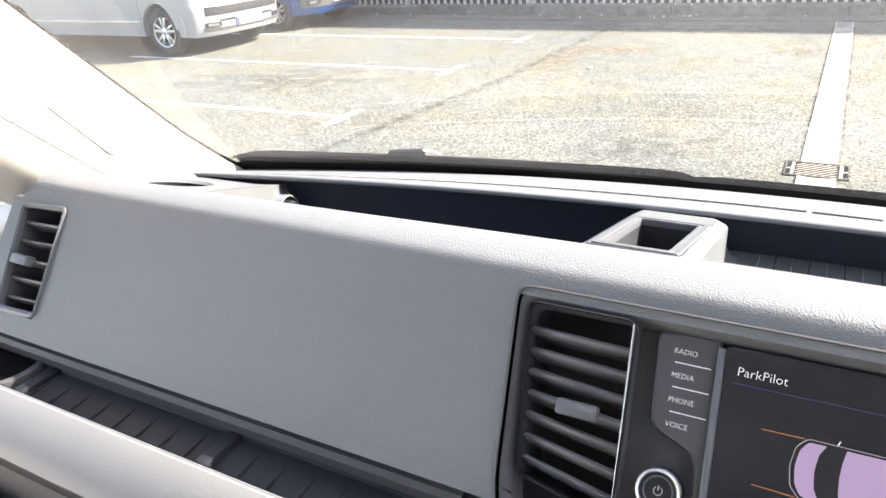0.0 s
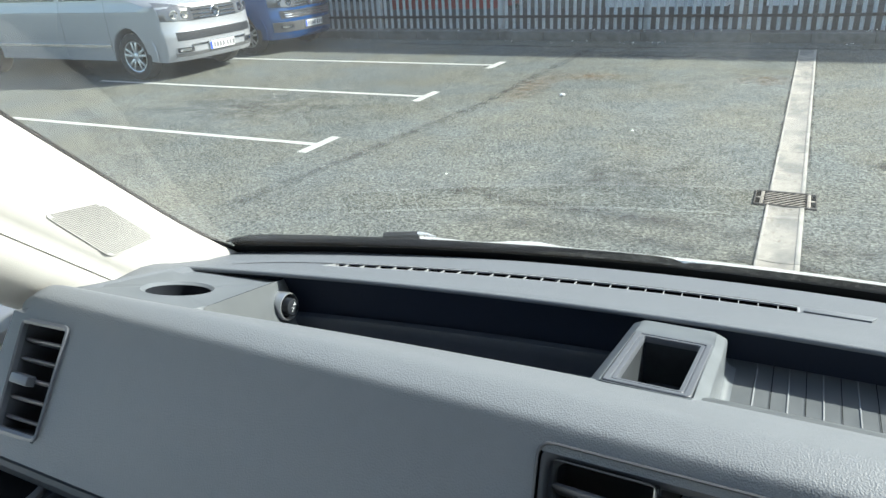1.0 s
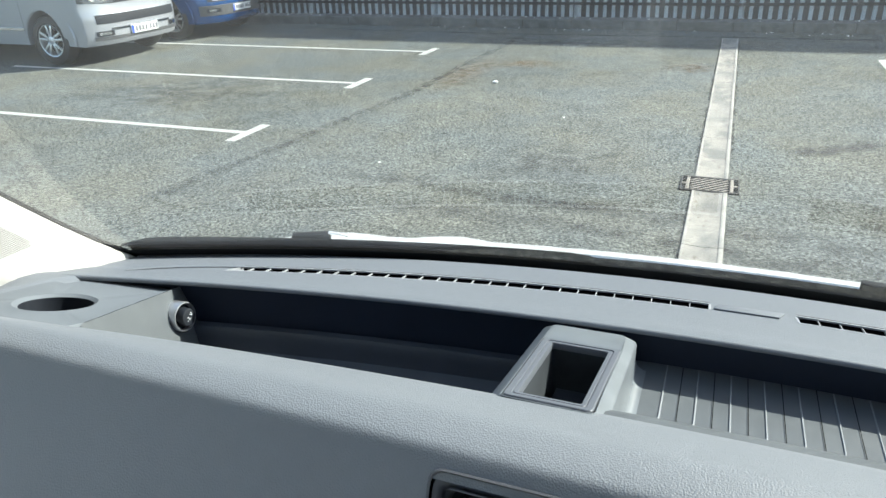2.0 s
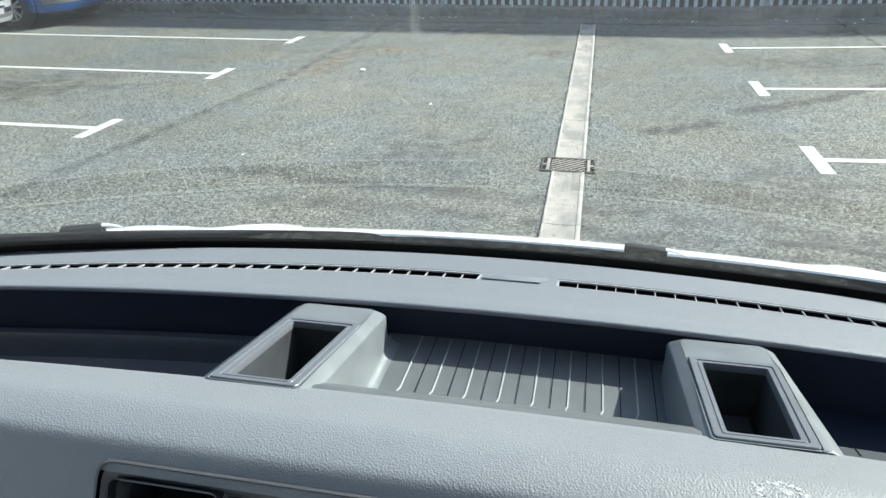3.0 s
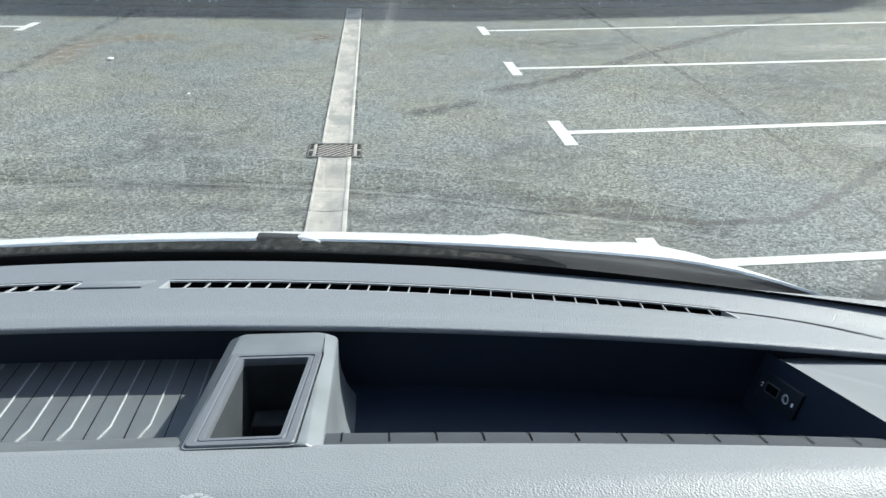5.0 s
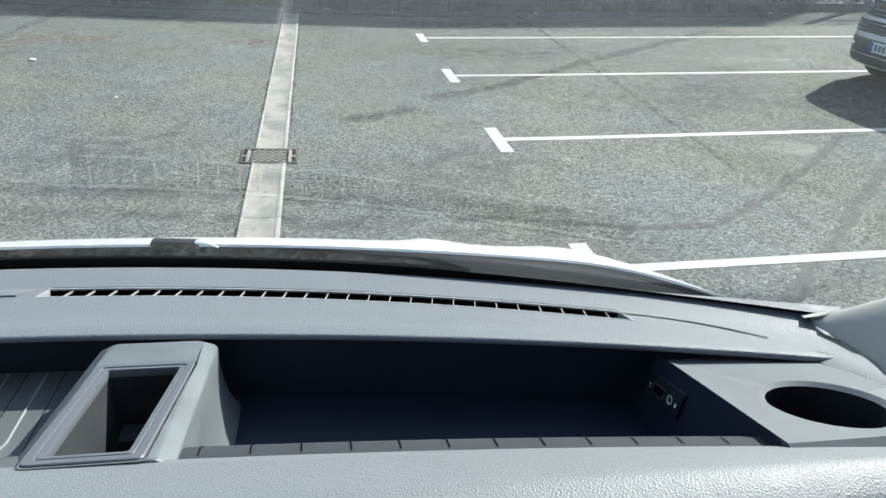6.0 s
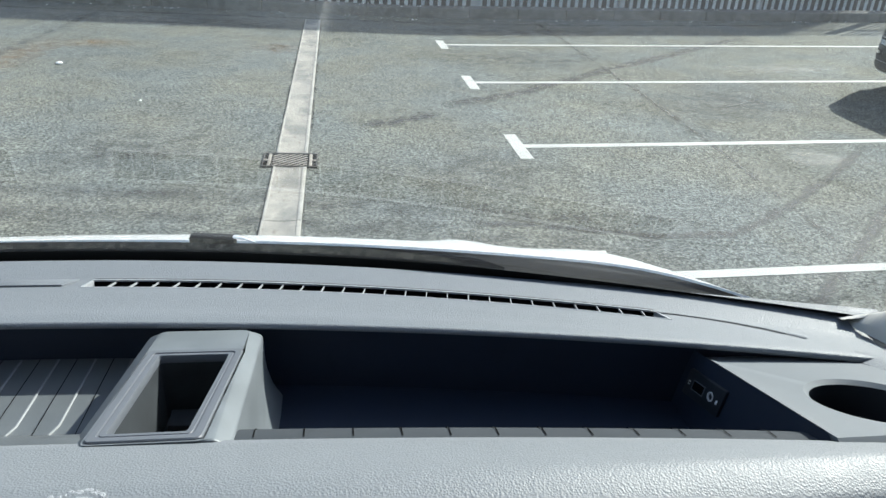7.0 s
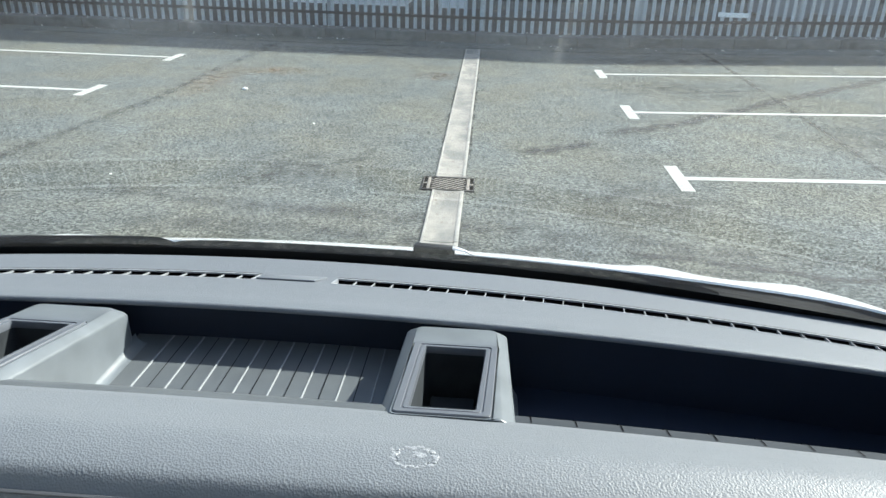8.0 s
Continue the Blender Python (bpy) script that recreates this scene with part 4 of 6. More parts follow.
prism(bm, [tuple(on_wall(y, d)) for y, d in ((0.289, 0.002), (0.237, 0.002), (0.237, 0.024), (0.289, 0.024))], (-0.0025, 0, 0), 0.0008)
plate = part("media_plate", bm, DARK, dash, "black plate with a media port and a jack", angle=30)
bm = bmesh.new()
prism(bm, [tuple(on_wall(y, d, 0.0022)) for y, d in ((0.277, 0.009), (0.262, 0.009), (0.262, 0.016), (0.277, 0.016))], (-0.0008, 0, 0))
part("media_port", bm, VOID, plate, smooth=False)
bm = bmesh.new()
for a, b, c, d in ((0.278, 0.261, 0.0083, 0.0090), (0.278, 0.261, 0.016, 0.0167), (0.278, 0.2772, 0.0083, 0.0167), (0.2618, 0.261, 0.0083, 0.0167)):
    prism(bm, [tuple(on_wall(y, dd, 0.0024)) for y, dd in ((a, c), (b, c), (b, d), (a, d))], (-0.0007, 0, 0))
part("port_edge", bm, RIM, plate, smooth=False)
bm = bmesh.new()
lathe(bm, on_wall(0.2515, 0.0125, 0.0022), (-1, 0, 0.17), (0, 1, 0), [(0.0036, 0), (0.0036, 0.0012), (0.0026, 0.0012), (0.0022, -0.001)], 20)
part("jack", bm, BRIGHT, plate)
for y, d, w, h in ((0.285, 0.011, 0.003, 0.0012), (0.2845, 0.0135, 0.0022, 0.001), (0.244, 0.012, 0.0022, 0.0032)):
    bm = bmesh.new()
    prism(bm, [tuple(on_wall(a, b, 0.0024)) for a, b in ((y, d), (y - w, d), (y - w, d + h), (y, d + h))], (-0.0003, 0, 0))
    part("symbol_bar", bm, MARK, plate, smooth=False)

# lower shelf under the passenger side of the pad
shelf = part("lower_shelf", (lambda b: (sheet(b, [[(x, y, z) for x in steps(-0.72, -0.16, 12)] for y, z in ((0.014, 1.516), (0.016, 1.505), (0.013, 1.490), (0.010, 1.486), (-0.026, 1.482), (-0.029, 1.486), (-0.030, 1.494))]), b)[1])(bmesh.new()), DARK, dash, "dark ribbed shelf below the pad")
for k in range(16):
    x = -0.562 + 0.0245 * k
    bm = bmesh.new()
    block(bm, x - 0.0014, x + 0.0014, -0.024, 0.008, 1.480, 1.4852, 0.0008)
    part("shelf_rib", bm, DARK, shelf)
for x in (-0.569, -0.369):
    bm = bmesh.new()
    block(bm, x - 0.0055, x + 0.0055, -0.027, 0.013, 1.478, 1.4895, 0.002)
    part("divider", bm, DARK, shelf)
bm = bmesh.new()
lathe(bm, (-0.621, -0.005, 1.490), (0, 0, 1), (1, 0, 0), [(0.001, -0.05), (0.030, -0.05), (0.0325, -0.002), (0.0335, 0.0005), (0.0375, 0.001), (0.0395, 0.0), (0.040, -0.006)], 40)
part("shelf_cup_ring", bm, PANEL, shelf, "dark cup ring in the shelf")
# flat black disc paints the shade down the cup ring
bm = bmesh.new()
bm.faces.new([bm.verts.new(p) for p in ring((-0.621, -0.005, 1.4888), (1, 0, 0), (0, 1, 0), 0.0325, 40)])
part("shelf_cup_shade", bm, VOID, shelf, smooth=False)
bm = bmesh.new()
sheet(bm, [[(x, y, z) for x in steps(-0.66, -0.19, 12)] for y, z in ((0.0185, 1.500), (0.0150, 1.5025), (0.0115, 1.5015), (0.0090, 1.4975), (0.0095, 1.490))])
part("shelf_ledge", bm, PANEL, shelf, "rounded ledge along the back of the shelf")
bm = bmesh.new()
prof = [(-0.030, 1.490), (-0.031, 1.497), (-0.036, 1.500), (-0.046, 1.497), (-0.060, 1.486), (-0.066, 1.478), (-0.0685, 1.473), (-0.067, 1.469), (-0.06, 1.466)]
sheet(bm, [[(x, y, z) for x in steps(-0.73, -0.16, 12)] for y, z in prof])
part("shelf_edge", bm, LIGHTPAD, dash, "pale grey rounded shelf edge")
bm = bmesh.new()
sheet(bm, [[(x, y, z) for x in steps(-0.73, -0.16, 12)] for y, z in ((-0.060, 1.4665), (-0.052, 1.455), (-0.05, 1.43), (-0.07, 1.40))])
part("shelf_underside", bm, DARK, dash)
bm = bmesh.new()
sheet(bm, [[(x, y, z) for x in steps(-0.73, -0.16, 12)] for y, z in ((-0.0295, 1.4965), (-0.0305, 1.4985), (-0.032, 1.4992), (-0.0325, 1.498))])
part("edge_strip", bm, CHROME, dash, "thin bright strip along the shelf")
bm = bmesh.new()
sheet(bm, [[(x, -0.07, 1.42) for x in (-0.75, 0.75)], [(x, 0.05, 1.2) for x in (-0.75, 0.75)], [(x, 0.05, 0.7) for x in (-0.75, 0.75)]])
sheet(bm, [[(x, 0.02, 1.5) for x in (-0.16, 0.75)], [(x, 0.03, 1.3) for x in (-0.16, 0.75)]])
part("lower_panel", bm, DARK, dash)

# ---- cab of the van that carries the camera ----
def screen_low(x):
    """Foot of the windscreen."""
    return Vector((x, 0.592 - 0.40 * x * x, 1.494 + 0.075 * x * x))


def screen_at(x, s):
    return screen_low(x) + Vector((-0.27 * x, -1.08 + 0.28 * (0.54 - x * x), 1.0)) * s


def pillar_edge(side, s):
    if side < 0:
        return Vector((-0.735, 0.380, 1.537)) + Vector((0.2, -1.08, 1.0)) * s
    corner = min(1.05, max(0.0, (0.02 - s) / 0.02))
    return Vector((0.756 - 0.037 * corner ** 2, 0.366, 1.537)) + Vector((-0.14, -1.08, 1.0)) * s


cab = thing("cab_shell", (0, -0.8, 0.4), "pale interior shell of the van cab", "van interior", kind="structure")
bm = bmesh.new()
cols = steps(-0.745, 0.775, 38)
sheet(bm, [[tuple(screen_at(x, s)) for x in cols] for s in steps(0.0, 0.86, 8)])
faces_in = list(bm.faces)
sheet(bm, [[tuple(screen_at(x, s) + Vector((0, 0.0035, 0.0035))) for x in cols] for s in steps(0.0, 0.86, 8)])
bm.normal_update()
for f in bm.faces:
    f.material_index = 0 if f in faces_in else 1
    if f.normal.dot(Vector((0, -0.68, -0.73))) < 0:
        f.normal_flip()
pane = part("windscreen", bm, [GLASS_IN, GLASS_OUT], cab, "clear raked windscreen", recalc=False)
# black ceramic border along the foot of the glass
bm = bmesh.new()
cols = steps(-0.745, 0.775, 60)


def border(x):
    a, b = abs(x), 0.38 if x > 0 else 0.5
    return 0.0115 if a < b else lerp(0.0115, 0.004, min(1.0, (a - b) / 0.22))


IN = Vector((0, -0.68, -0.73)) * 0.0015
sheet(bm, [[tuple(screen_at(x, s * border(x) if s > 0 else s) + IN) for x in cols] for s in (-0.04, -0.02, 0.001, 0.5, 0.9, 1.0)])
part("ceramic_border", bm, FRIT, pane, "black ceramic border of the glass")
SPREAD = Vector((0.3, -1.0, 0.05))


def on_pillar(side, s, u, h=0.0):
    """A place on the pillar trim: up along its edge, back from it, and out of its surface."""
    w = Vector((-side * SPREAD.x, SPREAD.y, SPREAD.z))
    e = pillar_edge(side, s)
    k = max(0.0, (0.07 - s) / 0.07)
    if side < 0:
        e.x += 0.020 * k * k * max(0.0, 1 - u / 0.06)
    return e + w * u + Vector((-side * 0.85, -0.25, 0.1)) * h


for side in (-1, 1):
    bm = bmesh.new()
    rows = []
    prof = [(0.004, -0.03), (0.0, -0.008), (0.0005, -0.002), (0.003, 0.0), (0.01, 0.0015), (0.03, 0.001), (0.08, 0.0), (0.118, -0.001), (0.128, -0.006), (0.14, -0.010), (0.152, -0.010), (0.1535, -0.014), (0.155, -0.010), (0.175, -0.012), (0.20, -0.022), (0.225, -0.042), (0.245, -0.075), (0.255, -0.12), (0.26, -0.2)]
    for s in steps(-0.05 if side < 0 else 0.115, 0.9, 38):
        rows.append([tuple(on_pillar(side, s, u, h)) for u, h in prof])
    sheet(bm, rows)
    part("pillar_trim", bm, TRIM, cab, "pale cream pillar trim with a moulded seam", angle=35)
    bm = bmesh.new()
    sheet(bm, [[tuple(on_pillar(side, s, u, h)) for u, h in ((-0.008, -0.012), (-0.0035, -0.003), (-0.0005, 0.0005), (0.0012, 0.0005), (0.0016, -0.003))] for s in steps(-0.05, 0.9, 30)])
    part("glass_seal", bm, VOID, cab, "thin black glass seal")
# rounded foot of the driver side pillar, spreading on to the dash
bm = bmesh.new()


def foot_low(t):
    """Where the foot meets the dash, from the glass corner backwards."""
    t *= 0.66
    y = lerp(0.402, 0.15, t)
    return Vector((0.7285 - 1.55 * max(0.0, 0.402 - y) ** 2 - 0.012 * t, y, lerp(1.517, 1.5735, min(1.0, t * 1.47)) + 0.02 * max(0.0, t - 0.68)))


cols = steps(0, 1, 24)
rows = []
for v in (0.0, 0.04, 0.15, 0.3, 0.45, 0.6, 0.72, 0.82, 0.9, 0.96, 1.0):
    row = []
    for t in cols:
        a, b = pillar_edge(1, -0.001 + 0.15 * t ** 1.5), foot_low(t)
        rise = (0.001 + 0.018 * t) * (math.sin(math.pi * v) ** 0.8) + 0.0025 * min(1.0, 3 * t) * (v > 0.02) * (v < 0.98)
        row.append(tuple(a.lerp(b, v) + Vector((0.15, 0.25, 1.0)) * rise))
    rows.append(row)
sheet(bm, rows)
part("pillar_foot", bm, TRIM, cab, "smooth white foot of the pillar trim", angle=60)
# speaker grille on the passenger side: a fine perforated panel
quad = [(0.132, 0.104), (0.119, 0.043), (0.051, 0.049), (0.060, 0.118)]
bm = bmesh.new()
loop = round_loop(quad, 0.008)
sheet(bm, [[tuple(on_pillar(-1, s, u, h)) for s, u in loop] for h in (-0.001, 0.0012)], close=True)
bm.faces.new([bm.verts.new(on_pillar(-1, s, u, 0.0012)) for s, u in loop])
spk = part("speaker_panel", bm, TRIM, cab, "pale perforated speaker panel", angle=30)
bm = bmesh.new()
nu, nv = 27, 30
for i in range(nu):
    for j in range(nv):
        a, b = (i + 0.9) / (nu + 0.8), (j + 0.9) / (nv + 0.8)
        p = Vector(quad[0]).lerp(Vector(quad[1]), a).lerp(Vector(quad[3]).lerp(Vector(quad[2]), a), b)
        if (i < 2 or i > nu - 3) and (j < 2 or j > nv - 3):
            continue
        c = [on_pillar(-1, p.x + ds, p.y + du, 0.0015) for ds, du in ((-0.00125, 0), (0, 0.0011), (0.00125, 0), (0, -0.0011))]
        bm.faces.new([bm.verts.new(q) for q in c])
tagged(part("grille_holes", bm, material("grille_grey", (0.12, 0.12, 0.12), 0.8), spk, smooth=False), kind="stuff")

# roof lining, bulkhead, doors and floor close the cab behind the camera
# these unseen trim tones are set to bounce light on to the pad face
LINING = material("roof_lining", (0.66, 0.65, 0.63), 0.9, vary=0.05)
SKY_BLOCKER = material("sky_blocker_trim", (0.36, 0.36, 0.36), 0.8, vary=0.1)
DOOR = material("door_trim", (0.84, 0.83, 0.82), 0.8, vary=0.1)
CLOTH = material("floor_trim", (0.36, 0.36, 0.36), 0.8, vary=0.1)
BULKHEAD = material("bulkhead_trim", (0.5, 0.5, 0.49), 0.8, vary=0.05)
bm = bmesh.new()
block(bm, -0.9, 0.9, -2.0, -0.33, 2.345, 2.40, 0.02)
part("roof_lining", bm, LINING, cab)
# unseen shelf added overhead to keep skylight off the pad face
bm = bmesh.new()
block(bm, -0.86, 0.86, -0.78, -0.13, 2.16, 2.345, 0.03)
part("overhead_sky_blocker", bm, SKY_BLOCKER, cab, "unseen grey shelf added above the windscreen to cut skylight")
bm = bmesh.new()
block(bm, -0.95, 0.95, -2.05, -2.0, 0.5, 2.4)
part("bulkhead", bm, BULKHEAD, cab)
bm = bmesh.new()
block(bm, -0.95, 0.95, -2.0, 0.75, 0.46, 0.5)
part("cab_floor", bm, CLOTH, cab)
bm = bmesh.new()
block(bm, -0.74, 0.74, 0.54, 0.58, 0.5, 1.38)
part("firewall", bm, DARK, cab)
for side in (-1, 1):
    bm = bmesh.new()
    a, b = sorted((side * 0.80, side * 0.90))
    block(bm, a, b, -2.0, 0.28, 0.5, 1.53, 0.02)
    part("door_panel", bm, DOOR, cab, "pale grey door panel")
    bm = bmesh.new()
    block(bm, a, b, -2.0, -1.35, 1.36, 2.36, 0.02)
    part("door_pillar", bm, LINING, cab)
    bm = bmesh.new()
    pts = [(side * 0.84, 0.35, 1.48), (side * 0.84, 0.30, 1.62), (side * 0.80, -0.02, 1.94), (side * 0.74, -0.42, 2.36), (side * 0.74, -0.50, 2.36), (side * 0.80, -0.12, 1.92), (side * 0.84, 0.16, 1.62), (side * 0.84, 0.20, 1.48)]
    prism(bm, pts, (side * 0.06, 0, 0), 0.004)
    part("door_frame", bm, DOOR, cab)

# cowl, bonnet and wipers outside the glass
bm = bmesh.new()
cols = steps(-0.84, 0.84, 56)


def nose_y(x):
    return 0.72 - 0.12 * x * x - 6.0 * max(0.0, abs(x) - 0.6) ** 2


def bonnet_z(x, y):
    """Height of the bonnet y metres ahead."""
    d = y - 0.672
    ridge = 0.007 * math.exp(-((abs(x) - 0.46) / 0.035) ** 2) + 0.006 * math.exp(-((abs(x) - 0.66) / 0.04) ** 2)
    return 1.468 - 0.08 * x * x - 1.3 * max(0.0, abs(x) - 0.66) ** 2 - 0.34 * d - 0.30 * max(0, d) ** 2 + ridge * min(1, max(0, (y - nose_y(x)) * 8))


rows = [[(x, screen_low(x).y + 0.002, screen_low(x).z - 0.02) for x in cols], [(x, screen_low(x).y + 0.03, bonnet_z(x, nose_y(x)) - 0.005) for x in cols], [(x, nose_y(x) - 0.02, bonnet_z(x, nose_y(x)) - 0.006) for x in cols], [(x, nose_y(x) + 0.014, bonnet_z(x, nose_y(x) + 0.014) - 0.0022) for x in cols]]
sheet(bm, rows)
part("cowl", bm, COWL, cab, "black plastic cowl below the windscreen")
bm = bmesh.new()
rows = [[(x, nose_y(x) + 0.002, bonnet_z(x, nose_y(x)) - 0.004) for x in cols]]
rows += [[(x, y := lerp(nose_y(x) + 0.004, 1.3 - 0.35 * x * x, k), bonnet_z(x, y)) for x in cols] for k in [0] + steps(0.03, 1.0, 16)]
sheet(bm, rows)
part("bonnet", bm, WHITE, cab, "white van bonnet", angle=50)
bm = bmesh.new()
sheet(bm, [[(x, y := 1.3 - 0.35 * x * x, bonnet_z(x, y)) for x in cols], [(x, 1.36 - 0.35 * x * x, 0.9) for x in cols], [(x, 1.36 - 0.35 * x * x, 0.3) for x in cols]])
part("front_panel", bm, WHITE, cab)


ALLOY_TIP = material("tip_metal", (0.7, 0.71, 0.72), 0.3, metal=0.6, vary=0.05)


def wiper(xc, x0, x1, label, lift=0.0):
    base = screen_at(xc, 0.02)
    ob = thing("windscreen_wiper", base, label, "wiper", "windscreen wipers")

    def at(x, up, out):
        return screen_at(x, up) + Vector((0, 0.68, 0.73)) * out

    bm = bmesh.new()
    xs = steps(x0, x1, 24)
    prof = [(-0.014, 0.004), (-0.015, 0.014), (-0.009, 0.018), (0.0, 0.015), (0.0, 0.005)]
    sheet(bm, [[tuple(at(x, u + lift, o * min(1, 0.4 + 12 * min(x - x0, x1 - x) / (x1 - x0)))) for x in xs] for u, o in prof])
    part("blade", bm, RUBBER, ob, "black rubber wiper blade")
    bm = bmesh.new()
    sheet(bm, [[tuple(at(x, -0.022 - 0.01 * (k > 1), 0.006 + 0.012 * (k in (1, 2)))) for x in steps(x0 + 0.05, xc + 0.02, 8)] for k in range(4)])
    part("arm", bm, DARK, ob)
    bm = bmesh.new()
    m = Matrix.Translation(at(xc, -0.002 + 0.5 * lift, 0.02))
    ahead = screen_at(xc + 0.01, 0.02) - screen_at(xc - 0.01, 0.02)
    turn = Matrix.Rotation(math.atan2(ahead.y, ahead.x), 4, "Z")
    block(bm, -0.024, 0.024, -0.006, 0.008, -0.010, 0.0045, 0.002, m @ turn)
    part("connector", bm, RUBBER, ob, "dark grey connector block")
    bm = bmesh.new()
    sheet(bm, [[tuple(m @ turn @ Vector((lerp(0.022, 0.046, t), a, 0.0035 - 0.0065 * t * t + b))) for a, b in ((-0.004 + 0.003 * t, 0), (-0.003 + 0.002 * t, 0.0016), (0.003 - 0.002 * t, 0.0016), (0.004 - 0.003 * t, 0))] for t in steps(0, 1, 6)])
    part("connector_tip", bm, ALLOY_TIP, ob, "bright curved tip")
    return ob


wiper(-0.517, -0.715, -0.16, "black windscreen wiper at rest on the passenger side", 0.006)
wiper(0.135, -0.19, 0.44, "black windscreen wiper at rest on the driver side")

# ---- palisade fence ----
fence = thing("palisade_fence", (0, 13.6, 0), "grey galvanised steel palisade fence on a kerb", "fence")
pale_w, pitch = 0.066, 0.155


def pale_mesh():
    bm = bmesh.new()
    w = pale_w / 2
    prof = [(-w, 0.0), (-w * 0.55, -0.012), (-w * 0.3, -0.004), (w * 0.3, -0.004), (w * 0.55, -0.012), (w, 0.0)]
    rows = [[(x, y, 0.0) for x, y in prof], [(x, y, 2.1) for x, y in prof], [(x * 0.35, y, 2.25) for x, y in prof]]
    sheet(bm, rows)
    me = bpy.data.meshes.new("pale")
    bm.to_mesh(me)
    bm.free()
    me.materials.append(FENCE)
    return me


pale = pale_mesh()
for k in range(-130, 131):
    x = k * pitch + 0.05
    ob = new("pale", pale)
    ob.parent = fence
    ob.location = (x, -0.035 + random.uniform(-0.004, 0.004), ground_z(x) + 0.15)
    ob.rotation_euler = (random.uniform(-0.008, 0.008), random.uniform(-0.01, 0.01), random.uniform(-0.06, 0.06))
for z in (0.37, 1.75):
    for x0 in steps(-20, 17.25, 13)[:-1]:
        bm = bmesh.new()
        a, b = x0, x0 + 2.86
        for h, d, t in ((0.0, 0.05, 0.006), (0.0, 0.006, 0.05)):
            yr = 13.50 if z < 1 else 13.6
            va = [(a, yr, z + ground_z(a)), (b, yr, z + ground_z(b))]
            prism(bm, [va[0], va[1], (b, yr + d, z + ground_z(b)), (a, yr + d, z + ground_z(a))], (0, 0, t))
        part("rail", bm, DARK, fence, smooth=False)
for x in steps(-20, 17.25, 13):
    bm = bmesh.new()
    block(bm, x - 0.05, x + 0.05, 13.64, 13.74, ground_z(x), ground_z(x) + 2.3, 0.006)
    part("post", bm, FENCE, fence)

# low dark strip added to darken the view behind the fence foot
DARKBAND = material("filler_strip_dark", (0.05, 0.055, 0.065), 0.8, vary=0.3, grain=8, patch=1.5)
bm = bmesh.new()
for x0 in range(-22, 22, 2):
    block(bm, x0, x0 + 1.99, 13.80, 13.84, ground_z(x0) - 0.1, ground_z(x0) + 0.52, 0.005)
tagged(part("dark_filler_strip", bm, DARKBAND), "dark low filler strip added behind the fence foot", "board", kind="structure")
bm = bmesh.new()
block(bm, -22, 22, 13.50, 13.62, -0.05, 0.13, 0.01)
tagged(part("fence_footing", bm, KERB), "dirty concrete footing strip under the fence", "footing", kind="structure")

# ---- parked vans ----
GLASS_DARK = material("tinted_glass", (0.015, 0.018, 0.02), 0.08, vary=0.05, spec=0.8)
LAMP = material("lamp_glass", (0.07, 0.075, 0.085), 0.1, vary=0.4, grain=25, spec=0.8, coat=0.6)
TYRE = material("tyre", (0.02, 0.02, 0.02), 0.8, vary=0.2)
ALLOY = material("alloy", (0.55, 0.56, 0.58), 0.3, metal=0.8, vary=0.08)
PLATE = material("plate_white", (0.75, 0.76, 0.74), 0.4, vary=0.05)
INK = material("plate_ink", (0.16, 0.16, 0.17), 0.5)
SEAM = material("door_gap", (0.06, 0.062, 0.066), 0.8)
BLUE_BAND = material("plate_blue", (0.03, 0.08, 0.45), 0.4)


def wheel(parent, x, y, out, r=0.335):
    """One road wheel; out is +1 or -1, the side that shows."""
    c = Vector((x, y, r))
    ax = Vector((0, out, 0))
    bm = bmesh.new()
    lathe(bm, c - ax * 0.1, ax, (1, 0, 0), [(r * 0.62, 0.0), (r * 0.93, 0.0), (r, 0.03), (r, 0.17), (r * 0.95, 0.2), (r * 0.7, 0.21), (r * 0.64, 0.19), (r * 0.62, 0.15)], 40)
    tyre = part("wheel", bm, TYRE, parent, "black tyre on an alloy wheel")
    bm = bmesh.new()
    lathe(bm, c - ax * 0.1, ax, (1, 0, 0), [(r * 0.645, 0.19), (r * 0.65, 0.2), (r * 0.61, 0.195), (r * 0.58, 0.13), (r * 0.55, 0.1)], 40)
    lathe(bm, c - ax * 0.1, ax, (1, 0, 0), [(r * 0.2, 0.14), (r * 0.19, 0.185), (r * 0.14, 0.195), (0.001, 0.195)], 20)
    for k in range(10):
        a = 2 * math.pi * k / 10 + (0.09 if k % 2 else -0.09)
        m = Matrix.Translation(c + ax * 0.085) @ Matrix.Rotation(a, 4, "Y")
        block(bm, r * 0.16, r * 0.61, -0.012, 0.012, -0.017, 0.017, 0.005, m)
    part("rim", bm, ALLOY, tyre, "pale alloy rim with spokes")
    bm = bmesh.new()
    lathe(bm, c - ax * 0.02, ax, (1, 0, 0), [(r * 0.6, 0.0), (0.001, 0.0)], 24)
    part("brake", bm, VOID, tyre)


